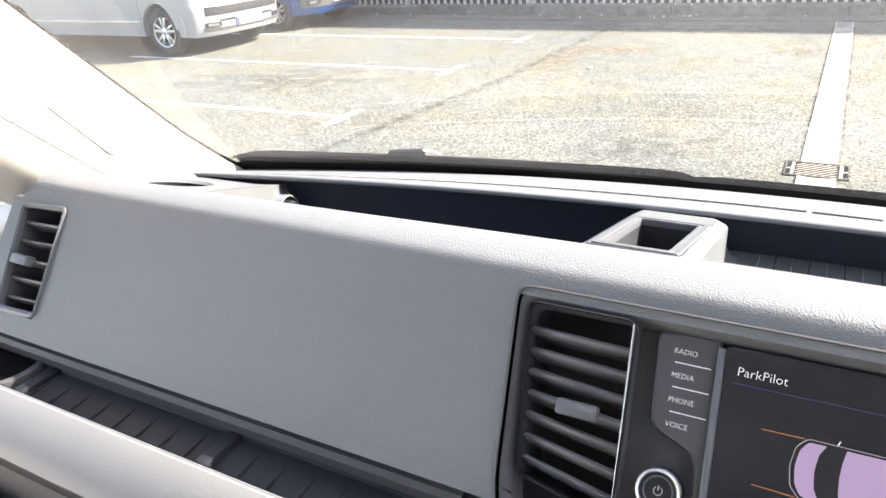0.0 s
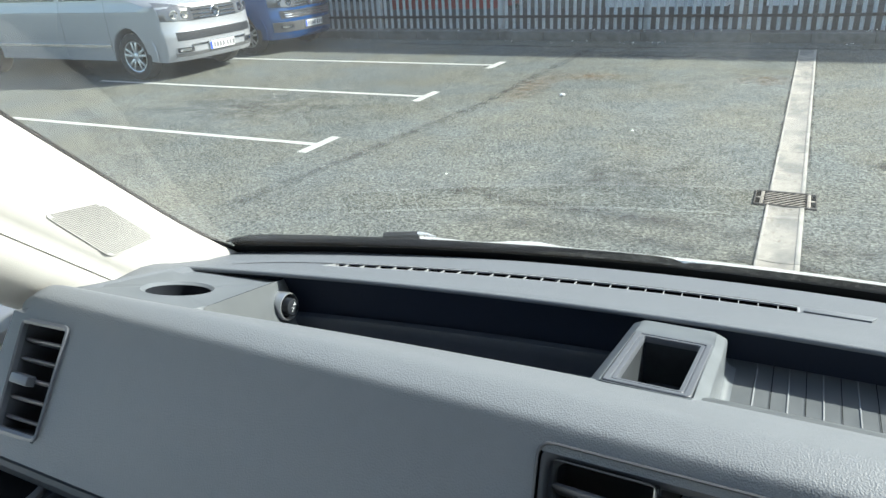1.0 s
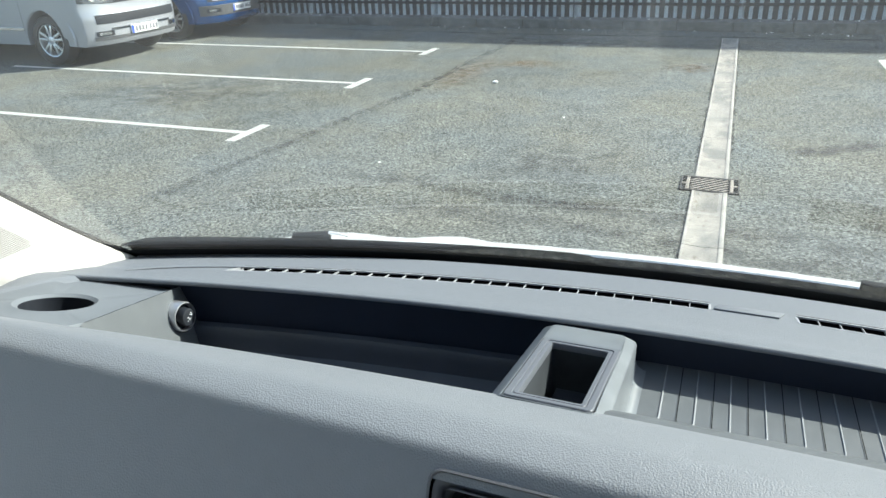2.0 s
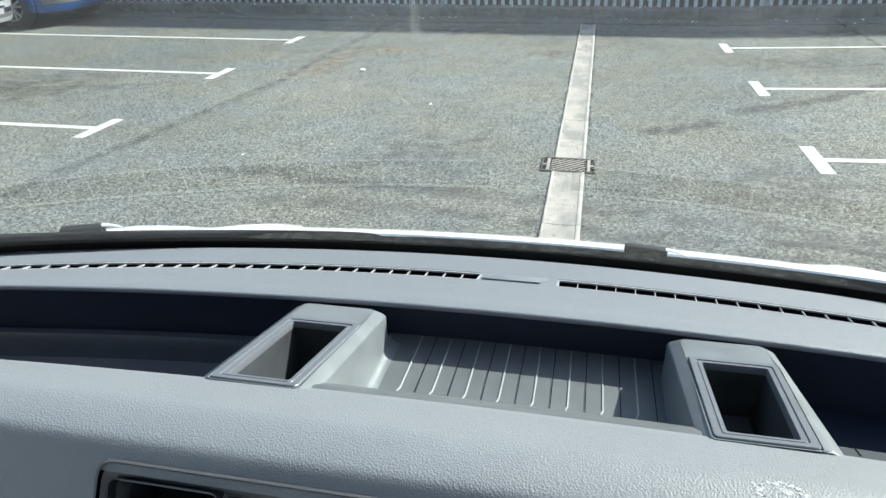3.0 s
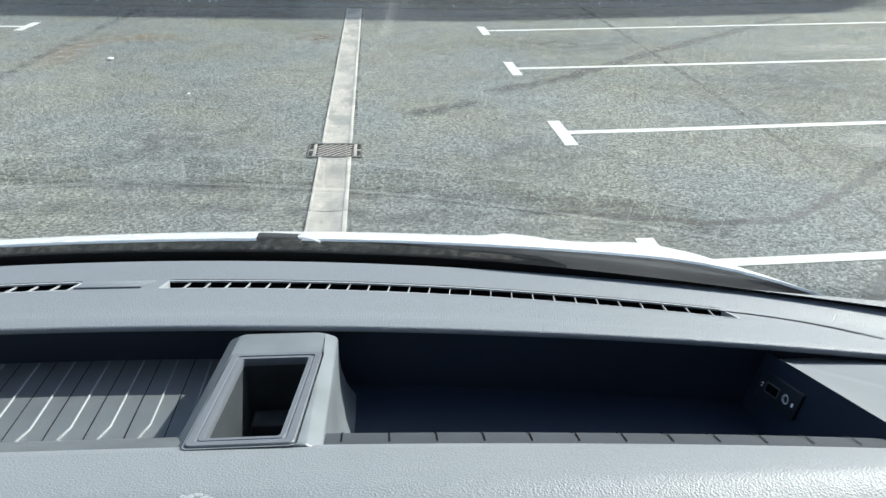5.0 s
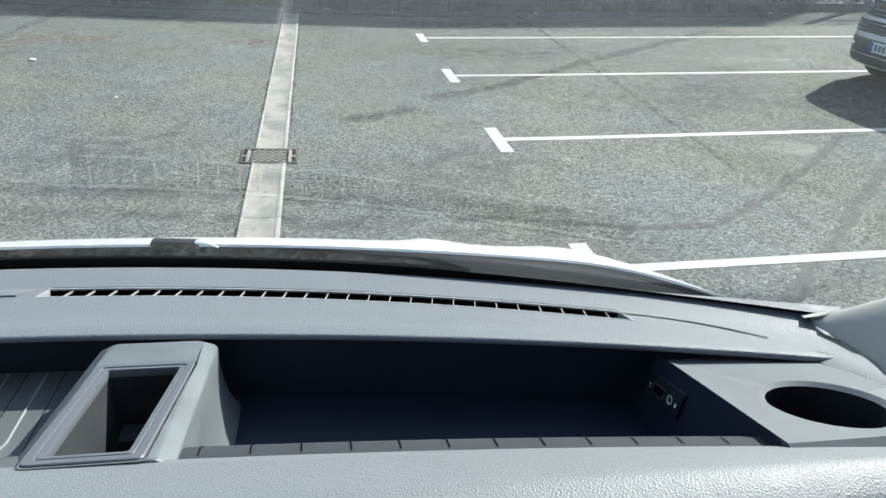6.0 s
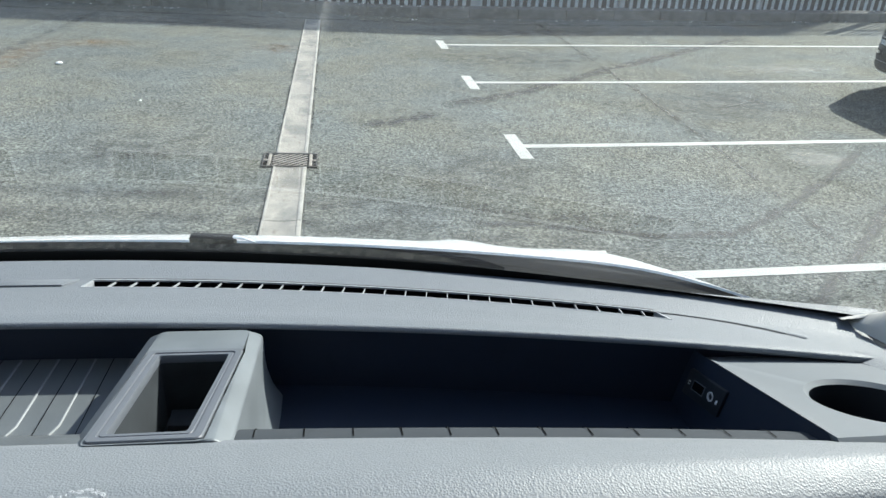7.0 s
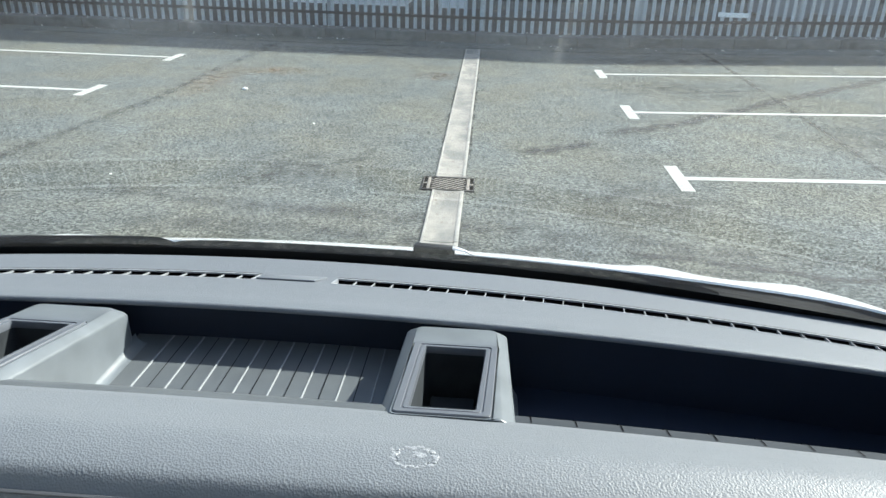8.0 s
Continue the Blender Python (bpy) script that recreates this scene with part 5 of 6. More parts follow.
def van_body(bm, outline, half, cut_z, cut_x, shape):
    """Pushes a side outline across the width, cuts it into a lattice and rounds it by shape()."""
    prism(bm, [(x, -half, z) for x, z in outline], (0, 2 * half, 0))
    for z in cut_z:
        bmesh.ops.bisect_plane(bm, geom=bm.verts[:] + bm.edges[:] + bm.faces[:], plane_co=(0, 0, z), plane_no=(0, 0, 1))
    for x in cut_x:
        bmesh.ops.bisect_plane(bm, geom=bm.verts[:] + bm.edges[:] + bm.faces[:], plane_co=(x, 0, 0), plane_no=(1, 0, 0))
    for y in [k * half / 10 for k in (-9.8, -9.3, -8.5, -7.5, -6, -4, -2, 0, 2, 4, 6, 7.5, 8.5, 9.3, 9.8)]:
        bmesh.ops.bisect_plane(bm, geom=bm.verts[:] + bm.edges[:] + bm.faces[:], plane_co=(0, y, 0), plane_no=(0, 1, 0))
    for v in bm.verts:
        v.co = shape(v.co)


def arch(cx, r, z0, n=12):
    """The cut of a wheel arch, front to back."""
    a0 = math.asin((z0 - 0.335) / r)
    return [(cx + r * math.cos(a), 0.335 + r * math.sin(a)) for a in steps(a0, math.pi - a0, n)]


def parked_van(label, paint, lower, wheelbase=3.0, bar=None, tall=False):
    """A mid-size panel van, nose towards +x, bumper tip at the origin."""
    ob = thing("parked_van", (0, 0, 0), label, "van", "parked vans")
    fx, rx = -0.80, -0.80 - wheelbase
    end = rx - 1.0
    half = 0.95
    outline = [(-0.05, 0.25), (-0.005, 0.31), (0.0, 0.40), (-0.004, 0.62), (-0.03, 0.69), (-0.055, 0.93), (-0.09, 1.01), (-0.18, 1.07), (-0.5, 1.16), (-0.95, 1.24),
               (-1.3, 1.56), (-1.66, 1.86), (-1.9, 1.94), (-2.6, 1.97), (end + 0.3, 1.96), (end + 0.08, 1.85), (end, 1.3), (end - 0.02, 0.7), (end + 0.02, 0.3)]
    outline += arch(rx, 0.405, 0.27)[::-1] + arch(fx, 0.405, 0.27)[::-1]

    def shape(p):
        x, y, z = p
        k = abs(y) / half
        bow = (0.28 if tall else 0.20) * k ** 4 * max(0.0, 1 - max(0.0, -x) / 1.2)
        tumble = 1 - 0.02 * max(0, (0.6 - z) / 0.35) - 0.13 * max(0.0, (z - 1.02) / 0.95) ** 1.4
        nose = 1 - 0.06 * max(0.0, 1 - max(0.0, -x) / 0.5) ** 2
        drop = 0.09 * max(0.0, (k - 0.7) / 0.3) ** 2.5 if z > 1.0 else 0.0
        return Vector((x - bow, y * tumble * nose, z - drop))

    bm = bmesh.new()
    van_body(bm, outline, half, [0.36, 0.46, 0.56, 0.66, 0.78, 0.9, 1.0, 1.1, 1.2, 1.3, 1.5, 1.7, 1.85], [-0.1, -0.25, -0.4, -1.2, -2.2, -3.0, rx - 0.6], shape)
    body = part("body", bm, paint, ob, angle=40)

    def front(y, z, h=0.0):
        xs = sorted(((zz, xx) for xx, zz in outline[:10]))
        x = -0.5
        for (z0, x0), (z1, x1) in zip(xs, xs[1:]):
            if z0 <= z <= z1:
                x = lerp(x0, x1, (z - z0) / max(1e-6, z1 - z0))
        q = shape(Vector((x, y, z)))
        return Vector((q.x + h, q.y, z))

    def patch(name, mat, edge, h, note="", n=10, parent=body):
        """A panel wrapped round the nose: edge gives (z low, z high) across y."""
        bm = bmesh.new()
        y0, y1, zf = edge
        ys = steps(y0, y1, n)
        rows = []
        for k in (0, 0.06, 0.5, 0.94, 1.0):
            hh = h if 0 < k < 1 else -0.012
            rows.append([tuple(front(y, lerp(*zf((y - y0) / (y1 - y0)), k), hh)) for y in ys])
        sheet(bm, rows)
        return part(name, bm, mat, parent, note, angle=50)

    grille = patch("grille", DARK, (-0.46, 0.46, lambda t: (0.775, 0.965)), 0.006, "black grille with bright bars")
    for z in (0.815, 0.865, 0.925):
        patch("grille_bar", CHROME, (-0.46, 0.46, lambda t, z=z: (z - 0.008, z + 0.008)), 0.016, n=12, parent=grille)
    bm = bmesh.new()
    c = front(0, 0.872, 0.016)
    lathe(bm, c, (1, 0, 0), (0, 1, 0), [(0.085, -0.01), (0.085, 0.008), (0.078, 0.012), (0.070, 0.008), (0.001, 0.006)], 32)
    part("badge", bm, CHROME, body, "round bright badge")
    for e in (-1, 1):
        def zf(t, e=e):
            u = t if e > 0 else 1 - t
            return (0.772 + 0.03 * u, 0.985 + 0.085 * u)
        y0, y1 = sorted((e * 0.455, e * 0.94))
        hl = patch("headlight", LAMP, (y0, y1, zf), 0.010, "clear headlight", 12)
        for yy in (0.6, 0.76):
            bm = bmesh.new()
            q = front(e * yy, 0.88, 0.012)
            lathe(bm, q, (1, e * 0.25, 0), (0, 0, 1), [(0.062, -0.01), (0.062, 0.004), (0.05, 0.006), (0.03, -0.002), (0.001, 0.0)], 20)
            part("reflector", bm, CHROME, hl)
        y0, y1 = sorted((e * 0.58, e * 0.83))
        up = 0.06 if tall else 0.0
        fog = patch("fog_lamp", DARK, (y0, y1, lambda t: (0.37 + up, 0.44 + up)), 0.011)
        y0, y1 = sorted((e * 0.63, e * 0.80))
        patch("fog_lens", CHROME, (y0, y1, lambda t: (0.385 + up, 0.425 + up)), 0.015, n=6, parent=fog)
    patch("air_intake", DARK, (-0.80, 0.80, (lambda t: (0.60, 0.745)) if tall else (lambda t: (0.525, 0.655))), 0.006, "black air intake", 14)
    if tall:
        patch("bumper_insert", lower, (-0.93, 0.93, lambda t: (0.37, 0.555)), 0.010, "black lower bumper", n=18)
        for z in (0.635, 0.672, 0.71):
            patch("intake_bar", CHROME, (-0.72, 0.72, lambda t, z=z: (z - 0.006, z + 0.006)), 0.014, n=14)
    else:
        patch("bumper_insert", lower, (-0.86, 0.86, lambda t: (0.315, 0.365)), 0.008, n=14)
    if tall and not bar and paint is GREY:
        patch("lower_valance", lower, (-0.90, 0.90, lambda t: (0.262, 0.372)), 0.008, "dark lower valance", n=16)
    if bar:
        patch("bumper_bar", bar, (-0.60, 0.60, lambda t: (0.445, 0.475)), 0.012, n=14)
    # number plate with plain bars
    bm = bmesh.new()
    q = front(0, 0.41, 0.02)
    up = 0.065 if tall else 0.0
    block(bm, q.x - 0.015, q.x + 0.003, -0.26, 0.26, 0.355 + up, 0.466 + up, 0.004)
    plate = part("number_plate", bm, PLATE, body, "white number plate")
    bm = bmesh.new()
    block(bm, q.x + 0.003, q.x + 0.005, -0.258, -0.215, 0.358 + up, 0.463 + up)
    part("plate_band", bm, BLUE_BAND, plate, smooth=False)
    bm = bmesh.new()
    for k in range(7):
        y = -0.19 + k * 0.062 + (0.025 if k > 3 else 0)
        block(bm, q.x + 0.003, q.x + 0.005, y, y + 0.045, 0.375 + up, 0.448 + up)
    part("plate_bars", bm, INK, plate, smooth=False)
    # glazing, wells, sills, seams, mirrors
    for e in (-1, 1):
        for x0, x1 in ((-1.35, -2.15), (-2.25, rx + 0.55)):
            bm = bmesh.new()
            rows = [[tuple(shape(Vector((x, e * half, z))) + Vector((0, e * 0.004, 0))) for x in steps(x0, x1, 6)] for z in steps(1.2, 1.72, 5)]
            sheet(bm, rows)
            part("side_window", bm, GLASS_DARK, body, "dark side window")
        for x in (-1.22, -2.2, rx + 0.5):
            bm = bmesh.new()
            sheet(bm, [[tuple(shape(Vector((x + d, e * half, z))) + Vector((0, e * 0.002, 0))) for z in steps(0.36, 1.8, 12)] for d in (0, 0.006)])
            part("door_seam", bm, SEAM, body, smooth=False)
        bm = bmesh.new()
        sheet(bm, [[tuple(shape(Vector((x, e * half, z))) + Vector((0, e * h, 0))) for x in steps(fx - 0.42, rx + 0.42, 10)] for z, h in ((0.455, 0), (0.462, 0.012), (0.50, 0.012), (0.507, 0))])
        part("rub_strip", bm, bar or lower, body, "bright strip along the side" if bar else "")
        bm = bmesh.new()
        sheet(bm, [[tuple(shape(Vector((x, e * half, z))) + Vector((0, e * h, 0))) for x in steps(-0.45, end + 0.5, 10)] for z, h in ((0.94, 0), (0.945, 0.006), (0.955, 0.006), (0.965, 0))])
        part("waist_crease", bm, paint, body)
        for cx in (fx, rx):
            bm = bmesh.new()
            pts = arch(cx, 0.405, 0.27, 20)
            yw = 0.945 * (1 - 0.02)
            sheet(bm, [[(x, e * yw, z) for x, z in pts], [(cx + (x - cx) * 1.0, e * (yw + 0.012), 0.335 + (z - 0.335) * 1.0) for x, z in pts], [(cx + (x - cx) * 1.10, e * (yw + 0.012), 0.335 + (z - 0.335) * 1.10) for x, z in pts], [(cx + (x - cx) * 1.13, e * (yw - 0.004), 0.335 + (z - 0.335) * 1.13) for x, z in pts]])
            part("arch_lip", bm, paint, body)
            wheel(ob, cx, e * 0.83, e)
        bm = bmesh.new()
        block(bm, -1.42, -1.30, e * 1.0 - 0.1, e * 1.0 + 0.1, 1.22, 1.45, 0.03)
        part("mirror", bm, paint, body)
    bm = bmesh.new()
    rows = []
    for k in steps(0.08, 0.94, 6):
        x, z = lerp(-0.95, -1.66, k), lerp(1.24, 1.86, k)
        rows.append([tuple(shape(Vector((x, y, z))) + Vector((0.006, 0, 0.006))) for y in steps(-0.8, 0.8, 10)])
    sheet(bm, rows)
    part("front_window", bm, GLASS_DARK, body, "dark windscreen")
    bm = bmesh.new()
    block(bm, end + 0.2, -0.35, -0.7, 0.7, 0.28, 0.75)
    part("underbody", bm, VOID, body, smooth=False)
    return ob


def place(ob, x, y, turn, size=1.0):
    ob.matrix_basis = pose(x, y, ground_z(x), 0, 0, turn) @ Matrix.Scale(size, 4)


SILVER = material("silver_paint", (0.33, 0.343, 0.366), 0.3, metal=0.35, vary=0.02, coat=0.6, grain=3, rough_vary=0.0)
BLUE = material("blue_paint", (0.008, 0.06, 0.2), 0.25, metal=0.3, vary=0.04, coat=0.8, grain=3, rough_vary=0.0)
GREY = material("grey_paint", (0.72, 0.74, 0.76), 0.3, metal=0.15, vary=0.03, coat=0.6)
CLADDING = material("bumper_plastic", (0.05, 0.052, 0.055), 0.55, vary=0.1)
place(parked_van("silver panel van parked nose out in a bay", SILVER, CLADDING, 3.4, CHROME), -8.98, 9.2, 0, 1.13)
place(parked_van("bright blue van parked nose out beside the fence", BLUE, CLADDING, 3.0, None, True), -8.95, 11.8, 0, 1.06)
place(parked_van("pale silver van with a dark grille in a bay", GREY, CLADDING, 3.4, None, True), 6.54, 6.95, 180)

# ---- marks on the asphalt ----
def stain_material(name, colour, strength, scale, least=0.36, most=0.66):
    m = bpy.data.materials.new(name)
    m.use_nodes = True
    t = m.node_tree
    p = t.nodes["Principled BSDF"]
    p.inputs["Base Color"].default_value = (*colour, 1)
    p.inputs["Roughness"].default_value = 0.85
    fade = t.nodes.new("ShaderNodeAttribute")
    fade.attribute_name = "fade"
    n = t.nodes.new("ShaderNodeTexNoise")
    n.inputs["Scale"].default_value, n.inputs["Detail"].default_value = scale, 6
    t.links.new(t.nodes.new("ShaderNodeNewGeometry").outputs["Position"], n.inputs["Vector"])
    lift = t.nodes.new("ShaderNodeMapRange")
    lift.inputs["From Min"].default_value, lift.inputs["From Max"].default_value = least, most
    lift.inputs["To Max"].default_value = strength
    t.links.new(n.outputs["Fac"], lift.inputs["Value"])
    mul = t.nodes.new("ShaderNodeMath")
    mul.operation = "MULTIPLY"
    t.links.new(lift.outputs["Result"], mul.inputs[0]), t.links.new(fade.outputs["Fac"], mul.inputs[1])
    t.links.new(mul.outputs[0], p.inputs["Alpha"])
    return m


def with_fade(ob, values):
    at = ob.data.attributes.new("fade", "FLOAT", "POINT")
    at.data.foreach_set("value", values)


def streak(name, points, width, mat, label, category):
    """A worn streak along a line, fading to its sides and ends."""
    rnd = random.Random(len(label) + int(points[0][0] * 100))
    line = []
    for (x0, y0), (x1, y1) in zip(points, points[1:]):
        line += [(lerp(x0, x1, k / 8), lerp(y0, y1, k / 8)) for k in range(8)]
    line.append(points[-1])
    off, rows, fades = 0.0, [[] for _ in range(5)], [[] for _ in range(5)]
    for i, (x, y) in enumerate(line):
        a, b = line[max(0, i - 1)], line[min(len(line) - 1, i + 1)]
        d = Vector((b[0] - a[0], b[1] - a[1])).normalized()
        off = off * 0.7 + rnd.uniform(-0.18, 0.18) * width
        w = width * rnd.uniform(0.75, 1.3)
        end = min(1.0, i / 3, (len(line) - 1 - i) / 3)
        for r, k in enumerate((-1, -0.5, 0, 0.5, 1)):
            px, py = x - d.y * (off + k * w), y + d.x * (off + k * w)
            rows[r].append((px, py, ground_z(px) + 0.0025))
            fades[r].append(end * (1 - abs(k)) ** 0.7 if abs(k) < 1 else 0.0)
    bm = bmesh.new()
    sheet(bm, rows)
    ob = part(name, bm, mat, smooth=False, recalc=False)
    with_fade(ob, [v for r in fades for v in r])
    return tagged(ob, label, category, kind="structure")


def blotch(name, cx, cy, rx, ry, mat, label, turn=0.0):
    rnd = random.Random(int(cx * 91 + cy * 37))
    bm = bmesh.new()
    n, rows, fades = 28, [], []
    wob = [rnd.uniform(0.7, 1.25) for _ in range(n)]
    for k in (0.02, 0.35, 0.7, 1.0):
        row = []
        for i in range(n):
            a = 2 * math.pi * i / n
            x, y = rx * k * wob[i] * math.cos(a), ry * k * wob[i] * math.sin(a)
            px, py = cx + x * math.cos(turn) - y * math.sin(turn), cy + x * math.sin(turn) + y * math.cos(turn)
            row.append((px, py, ground_z(px) + 0.0022))
            fades.append(1 - k)
        rows.append(row)
    sheet(bm, rows, close=True)
    ob = part(name, bm, mat, smooth=False, recalc=False)
    with_fade(ob, fades)
    return tagged(ob, label, "stain", kind="structure")


RUBBER_MARK = stain_material("tyre_rubber_mark", (0.024, 0.025, 0.027), 0.8, 9, 0.26, 0.54)
TAR = stain_material("tar_joint", (0.028, 0.028, 0.027), 0.95, 7)
DARKER = stain_material("darker_asphalt", (0.038, 0.04, 0.041), 0.5, 5)
RUST = stain_material("rust_stain", (0.20, 0.12, 0.055), 0.6, 7)
DUST = stain_material("pale_dust", (0.30, 0.29, 0.26), 0.7, 6)
streak("tyre_mark", [(0.50, 6.16), (0.9, 6.42), (1.3, 6.74)], 0.13, RUBBER_MARK, "dark curved tyre mark on the asphalt", "tyre mark")
streak("tyre_mark", [(1.35, 6.95), (2.2, 7.5), (3.06, 8.15), (3.9, 8.87), (5.4, 10.0), (7.3, 11.45)], 0.12, RUBBER_MARK, "long dark tyre mark crossing the bays", "tyre mark")
streak("tyre_mark", [(1.1, 4.03), (1.54, 3.98), (2.0, 3.87), (2.33, 3.78), (2.81, 3.77), (3.15, 3.93), (3.463, 4.157), (4.21, 4.757), (5.12, 5.57)], 0.055, RUBBER_MARK, "dark tyre mark curving into a bay", "tyre mark")
streak("tyre_mark", [(2.6, 2.65), (2.857, 2.878), (3.588, 3.52), (4.572, 4.406), (5.4, 5.15)], 0.06, RUBBER_MARK, "thin dark tyre mark in a bay", "tyre mark")
# two broad bands across the aisle, faintly darker than the asphalt
streak("tyre_mark", [(-3.0, 4.75), (-1.2, 4.55), (0.4, 4.3), (1.6, 4.1), (2.8, 3.9)], 0.16, DARKER, "broad faint tyre track across the aisle", "tyre mark")
streak("tyre_mark", [(-2.4, 4.2), (-0.8, 4.15), (0.8, 3.95), (2.4, 3.55)], 0.14, DARKER, "broad faint tyre track across the aisle", "tyre mark")
streak("asphalt_joint", [(3.85, 12.8), (3.83, 10.97), (3.73, 8.06), (3.65, 5.8), (3.55, 4.6), (3.45, 3.3)], 0.036, TAR, "dark cracked joint in the asphalt", "joint")
streak("asphalt_joint", [(-4.1, 3.4), (-3.9, 5.04), (-3.58, 7.37), (-3.49, 10.29), (-3.4, 12.6)], 0.10, DARKER, "long dark joint in the asphalt", "joint")
streak("asphalt_joint", [(-9, 12.55), (-4, 12.35), (0.5, 12.5), (5, 12.4), (9, 12.6)], 0.05, TAR, "dark joint in the asphalt along the kerb", "joint")
for x in (-0.192, 0.070):
    streak("asphalt_joint", [(x, 1.7), (x, 5.0)], 0.018, TAR, "dark open joint beside the drainage channel", "joint")
    streak("asphalt_joint", [(x, 5.4), (x, 8.5), (x, 12.3)], 0.018, TAR, "dark open joint beside the drainage channel", "joint")
for cx, cy, rx, ry, mat, label in ((-2.75, 9.7, 0.5, 0.4, RUST, "faint rusty patch on the asphalt"), (-0.5, 9.75, 0.45, 0.35, RUST, "orange rust stain beside the channel"), (-0.42, 9.85, 0.3, 0.25, RUST, "orange rust stain beside the channel"),
                                   (-3.3, 8.9, 0.35, 1.3, RUST, "faint rusty patch along a joint"), (4.4, 5.15, 0.5, 0.35, DUST, "pale dusty patch on the asphalt"),
                                   (6.2, 8.8, 1.0, 0.3, DUST, "pale dusty patch on the asphalt"), (-1.3, 5.4, 0.9, 0.6, DARKER, "darker worn patch of asphalt"),
                                   (1.4, 5.0, 0.8, 0.7, DARKER, "darker worn patch of asphalt"), (4.6, 7.0, 1.6, 0.8, DARKER, "darker worn patch of asphalt"),
                                   (-6.5, 6.9, 1.6, 0.9, DARKER, "darker worn patch of asphalt"), (3.0, 9.3, 1.6, 0.8, DARKER, "darker worn patch of asphalt"),
                                   (-2.2, 11.6, 2.2, 0.5, DARKER, "darker worn patch of asphalt"), (3.4, 11.6, 2.6, 0.6, DARKER, "darker worn patch of asphalt")):
    blotch("asphalt_patch", cx, cy, rx, ry, mat, label)
STONE = material("white_stone", (0.7, 0.69, 0.66), 0.8, vary=0.1)
for x, y, r in ((-2.744, 8.372, 0.038), (-1.55, 6.9, 0.012), (-2.75, 5.05, 0.011)):
    bm = bmesh.new()
    bmesh.ops.create_icosphere(bm, subdivisions=2, radius=r)
    rnd = random.Random(int(x * 100))
    for v in bm.verts:
        v.co = Vector((x + v.co.x * rnd.uniform(0.8, 1.2), y + v.co.y * rnd.uniform(0.8, 1.2), 0.35 * r + v.co.z * 0.4))
    tagged(part("pebble", bm, STONE), "small white stone on the asphalt", "stone", "loose stones")

# grit and dead leaves along the kerb
rnd = random.Random(17)
for name, mat, label, count in (("kerb_grit", STONE, "pale grit scattered along the kerb", 220), ("kerb_leaves", material("dead_leaf", (0.10, 0.075, 0.04), 0.9, vary=0.4), "dry brown leaves and dirt along the kerb", 420)):
    bm = bmesh.new()
    for k in range(count):
        x = rnd.uniform(-11, 11)
        top = rnd.random() < 0.55
        y = rnd.uniform(13.14, 13.5) if top else 13.08 - abs(rnd.gauss(0, 0.16))
        z = ground_z(x) + (0.168 if top else 0.004)
        r = rnd.uniform(0.006, 0.020)
        a = rnd.uniform(0, 6.28)
        base = [bm.verts.new((x + r * math.cos(a + i * 2.09) * rnd.uniform(0.6, 1.4), y + r * math.sin(a + i * 2.09) * rnd.uniform(0.6, 1.4), z)) for i in range(3)]
        tip = bm.verts.new((x, y, z + r * rnd.uniform(0.4, 1.1)))
        for i in range(3):
            bm.faces.new((base[i], base[(i + 1) % 3], tip))
    tagged(part(name, bm, mat, smooth=False), label, "debris", kind="stuff")

# ---- beyond the fence ----
RED = material("red_paint", (0.28, 0.02, 0.025), 0.4, vary=0.15, grain=5)
PALE = material("pale_body", (0.84, 0.86, 0.88), 0.4, vary=0.08, grain=4)
CLAD = material("dark_cladding", (0.03, 0.037, 0.046), 0.6, vary=0.2, grain=3)


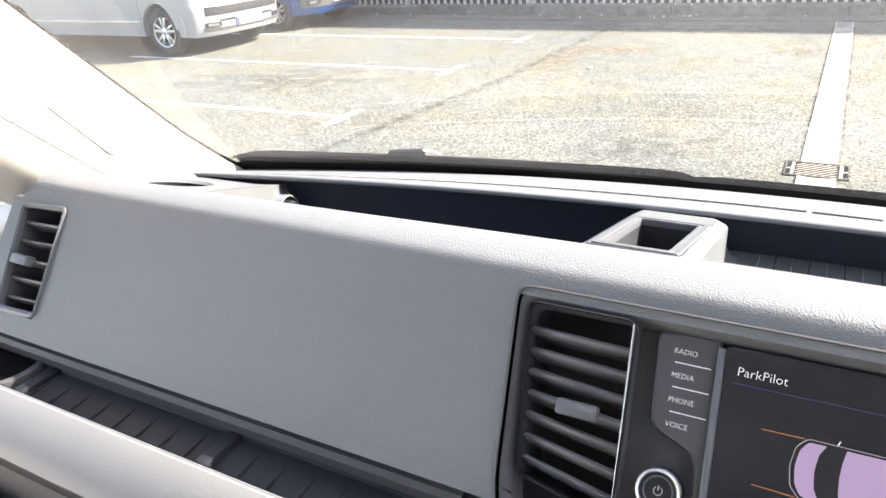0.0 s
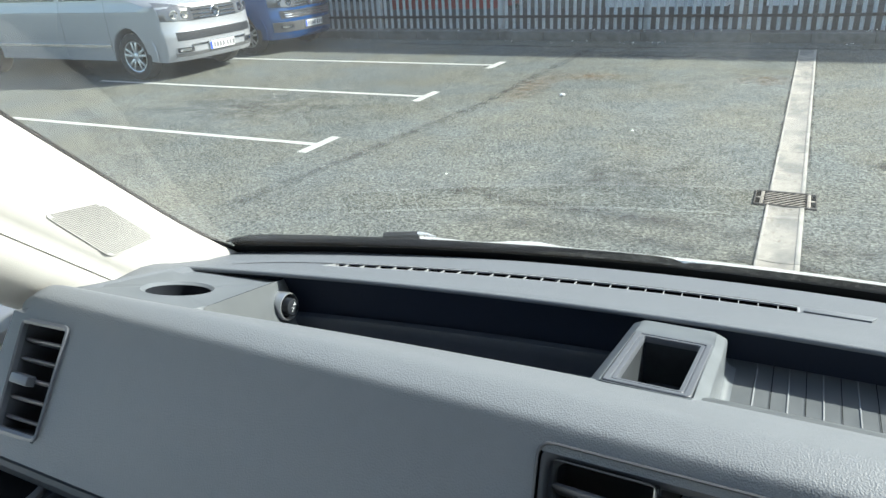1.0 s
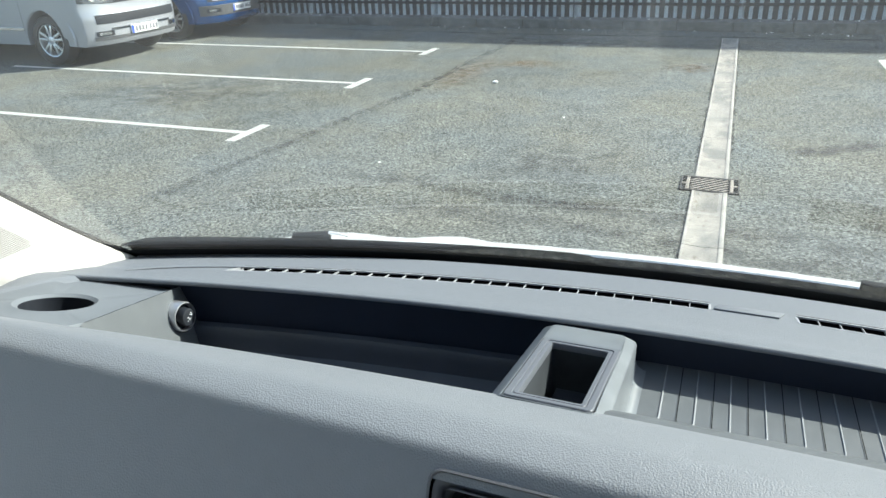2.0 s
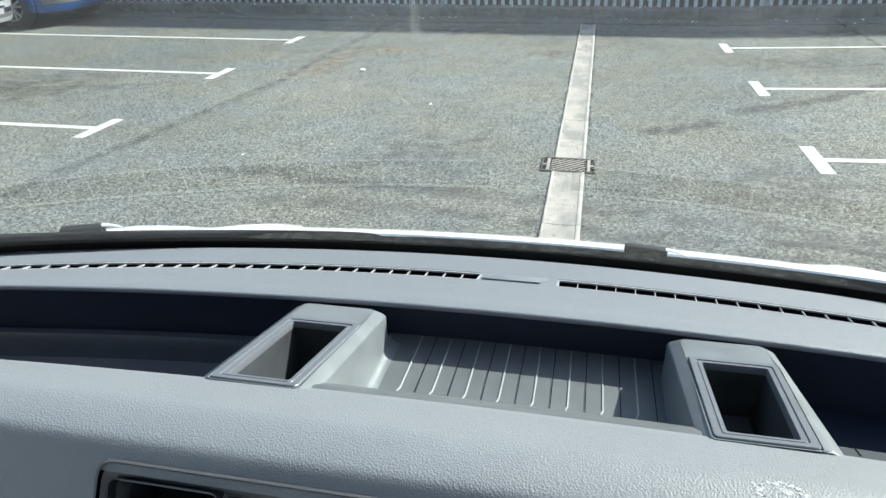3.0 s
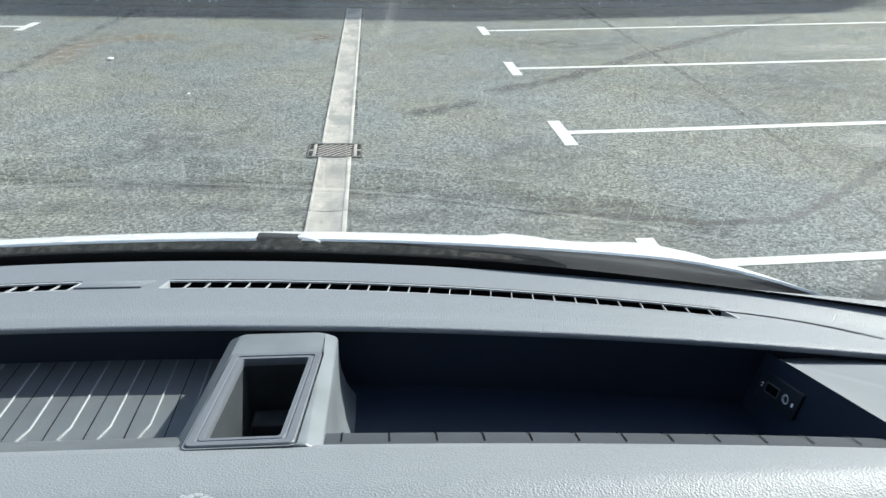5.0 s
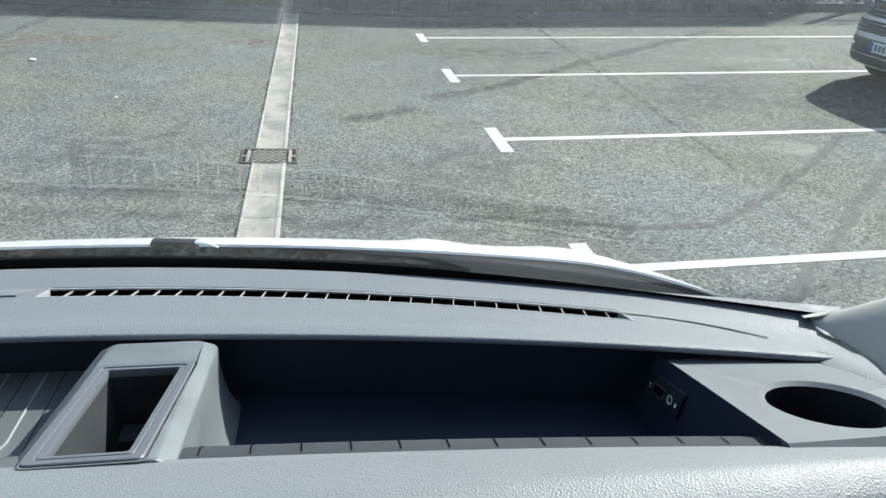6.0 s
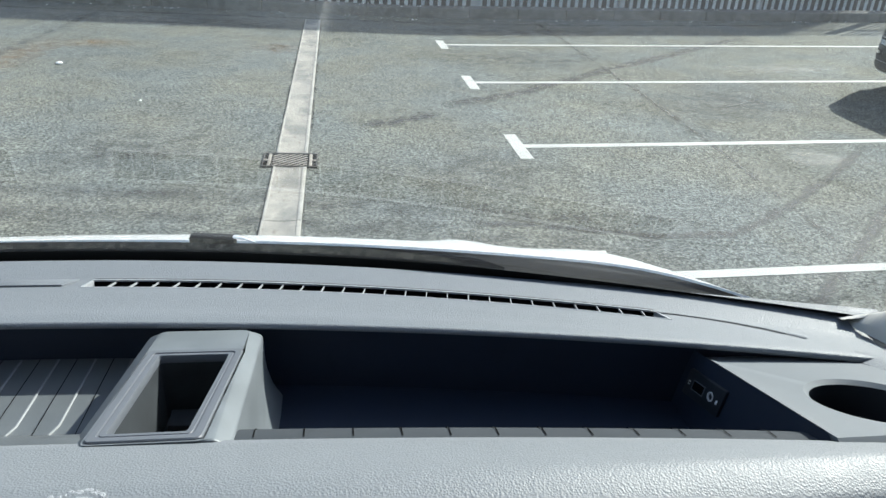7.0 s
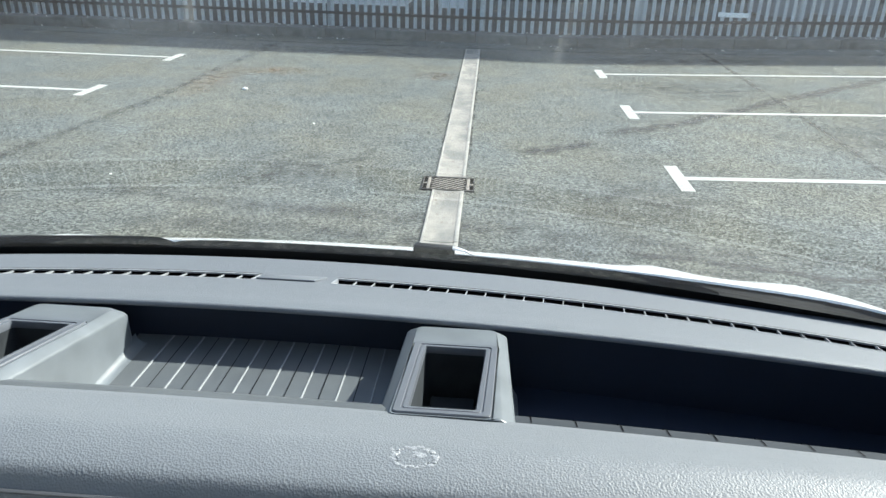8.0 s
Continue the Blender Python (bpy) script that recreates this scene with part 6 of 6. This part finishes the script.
def trailer(x0, x1, y0, y1, z0, z1, mat, label, ribs):
    ob = thing("box_trailer", ((x0 + x1) / 2, (y0 + y1) / 2, 0), label, "trailer", "trailers behind the fence")
    bm = bmesh.new()
    block(bm, x0, x1, y0, y1, z0, z1, 0.03)
    body = part("box", bm, mat, ob)
    for k in range(ribs):
        x = lerp(x0 + 0.08, x1 - 0.08, k / max(1, ribs - 1))
        bm = bmesh.new()
        block(bm, x - 0.02, x + 0.02, y0 - 0.025, y0 + 0.01, z0 + 0.03, z1 - 0.03, 0.006)
        part("rib", bm, mat, body)
    for x in (x0 + 0.35, x1 - 0.35):
        for y in (y0 + 0.15, y1 - 0.15):
            bm = bmesh.new()
            lathe(bm, (x, y - 0.1, 0.28), (0, 1, 0), (1, 0, 0), [(0.001, 0), (0.16, 0.0), (0.28, 0.02), (0.28, 0.18), (0.16, 0.2)], 24)
            part("wheel", bm, TYRE, ob)
    return ob


trailer(-9.3, -6.65, 15.5, 17.4, 0.30, 2.2, RED, "red box trailer standing behind the fence", 8)
trailer(-4.05, -1.62, 15.5, 17.3, 0.32, 2.3, PALE, "white box trailer standing behind the fence", 5)
trailer(-0.9, -0.35, 15.5, 16.0, 0.30, 1.3, PALE, "small pale box trailer standing behind the fence", 2)
trailer(6.2, 8.4, 16.2, 17.8, 0.34, 2.2, material("grey_body", (0.22, 0.24, 0.27), 0.45, vary=0.1), "grey box trailer standing behind the fence", 4)
shed = thing("warehouse", (0, 24, 0), "tall dark clad warehouse behind the fence", "building")
bm = bmesh.new()
block(bm, -40, 21.5, 22, 34, -0.2, 12.6, 0.05)
wall = part("wall", bm, CLAD, shed)
for k in range(76):
    bm = bmesh.new()
    block(bm, -40 + k * 0.8, -39.92 + k * 0.8, 21.95, 22.05, 0, 12.5, 0.01)
    part("cladding_rib", bm, CLAD, wall, smooth=False)
bm = bmesh.new()
prism(bm, [(-40.5, 21.95, 12.6), (-40.5, 28, 13.6), (-40.5, 34.5, 12.6)], (62.2, 0, 0))
part("roof", bm, CLAD, shed, smooth=False)
# white board fixed to the fence
board = thing("fence_board", (4.57, 13.54, 0.6), "small blank white board fixed to the fence", "board")
bm = bmesh.new()
block(bm, 4.30, 4.84, 13.53, 13.545, 0.57, 0.65, 0.003)
part("panel", bm, PLATE, board)
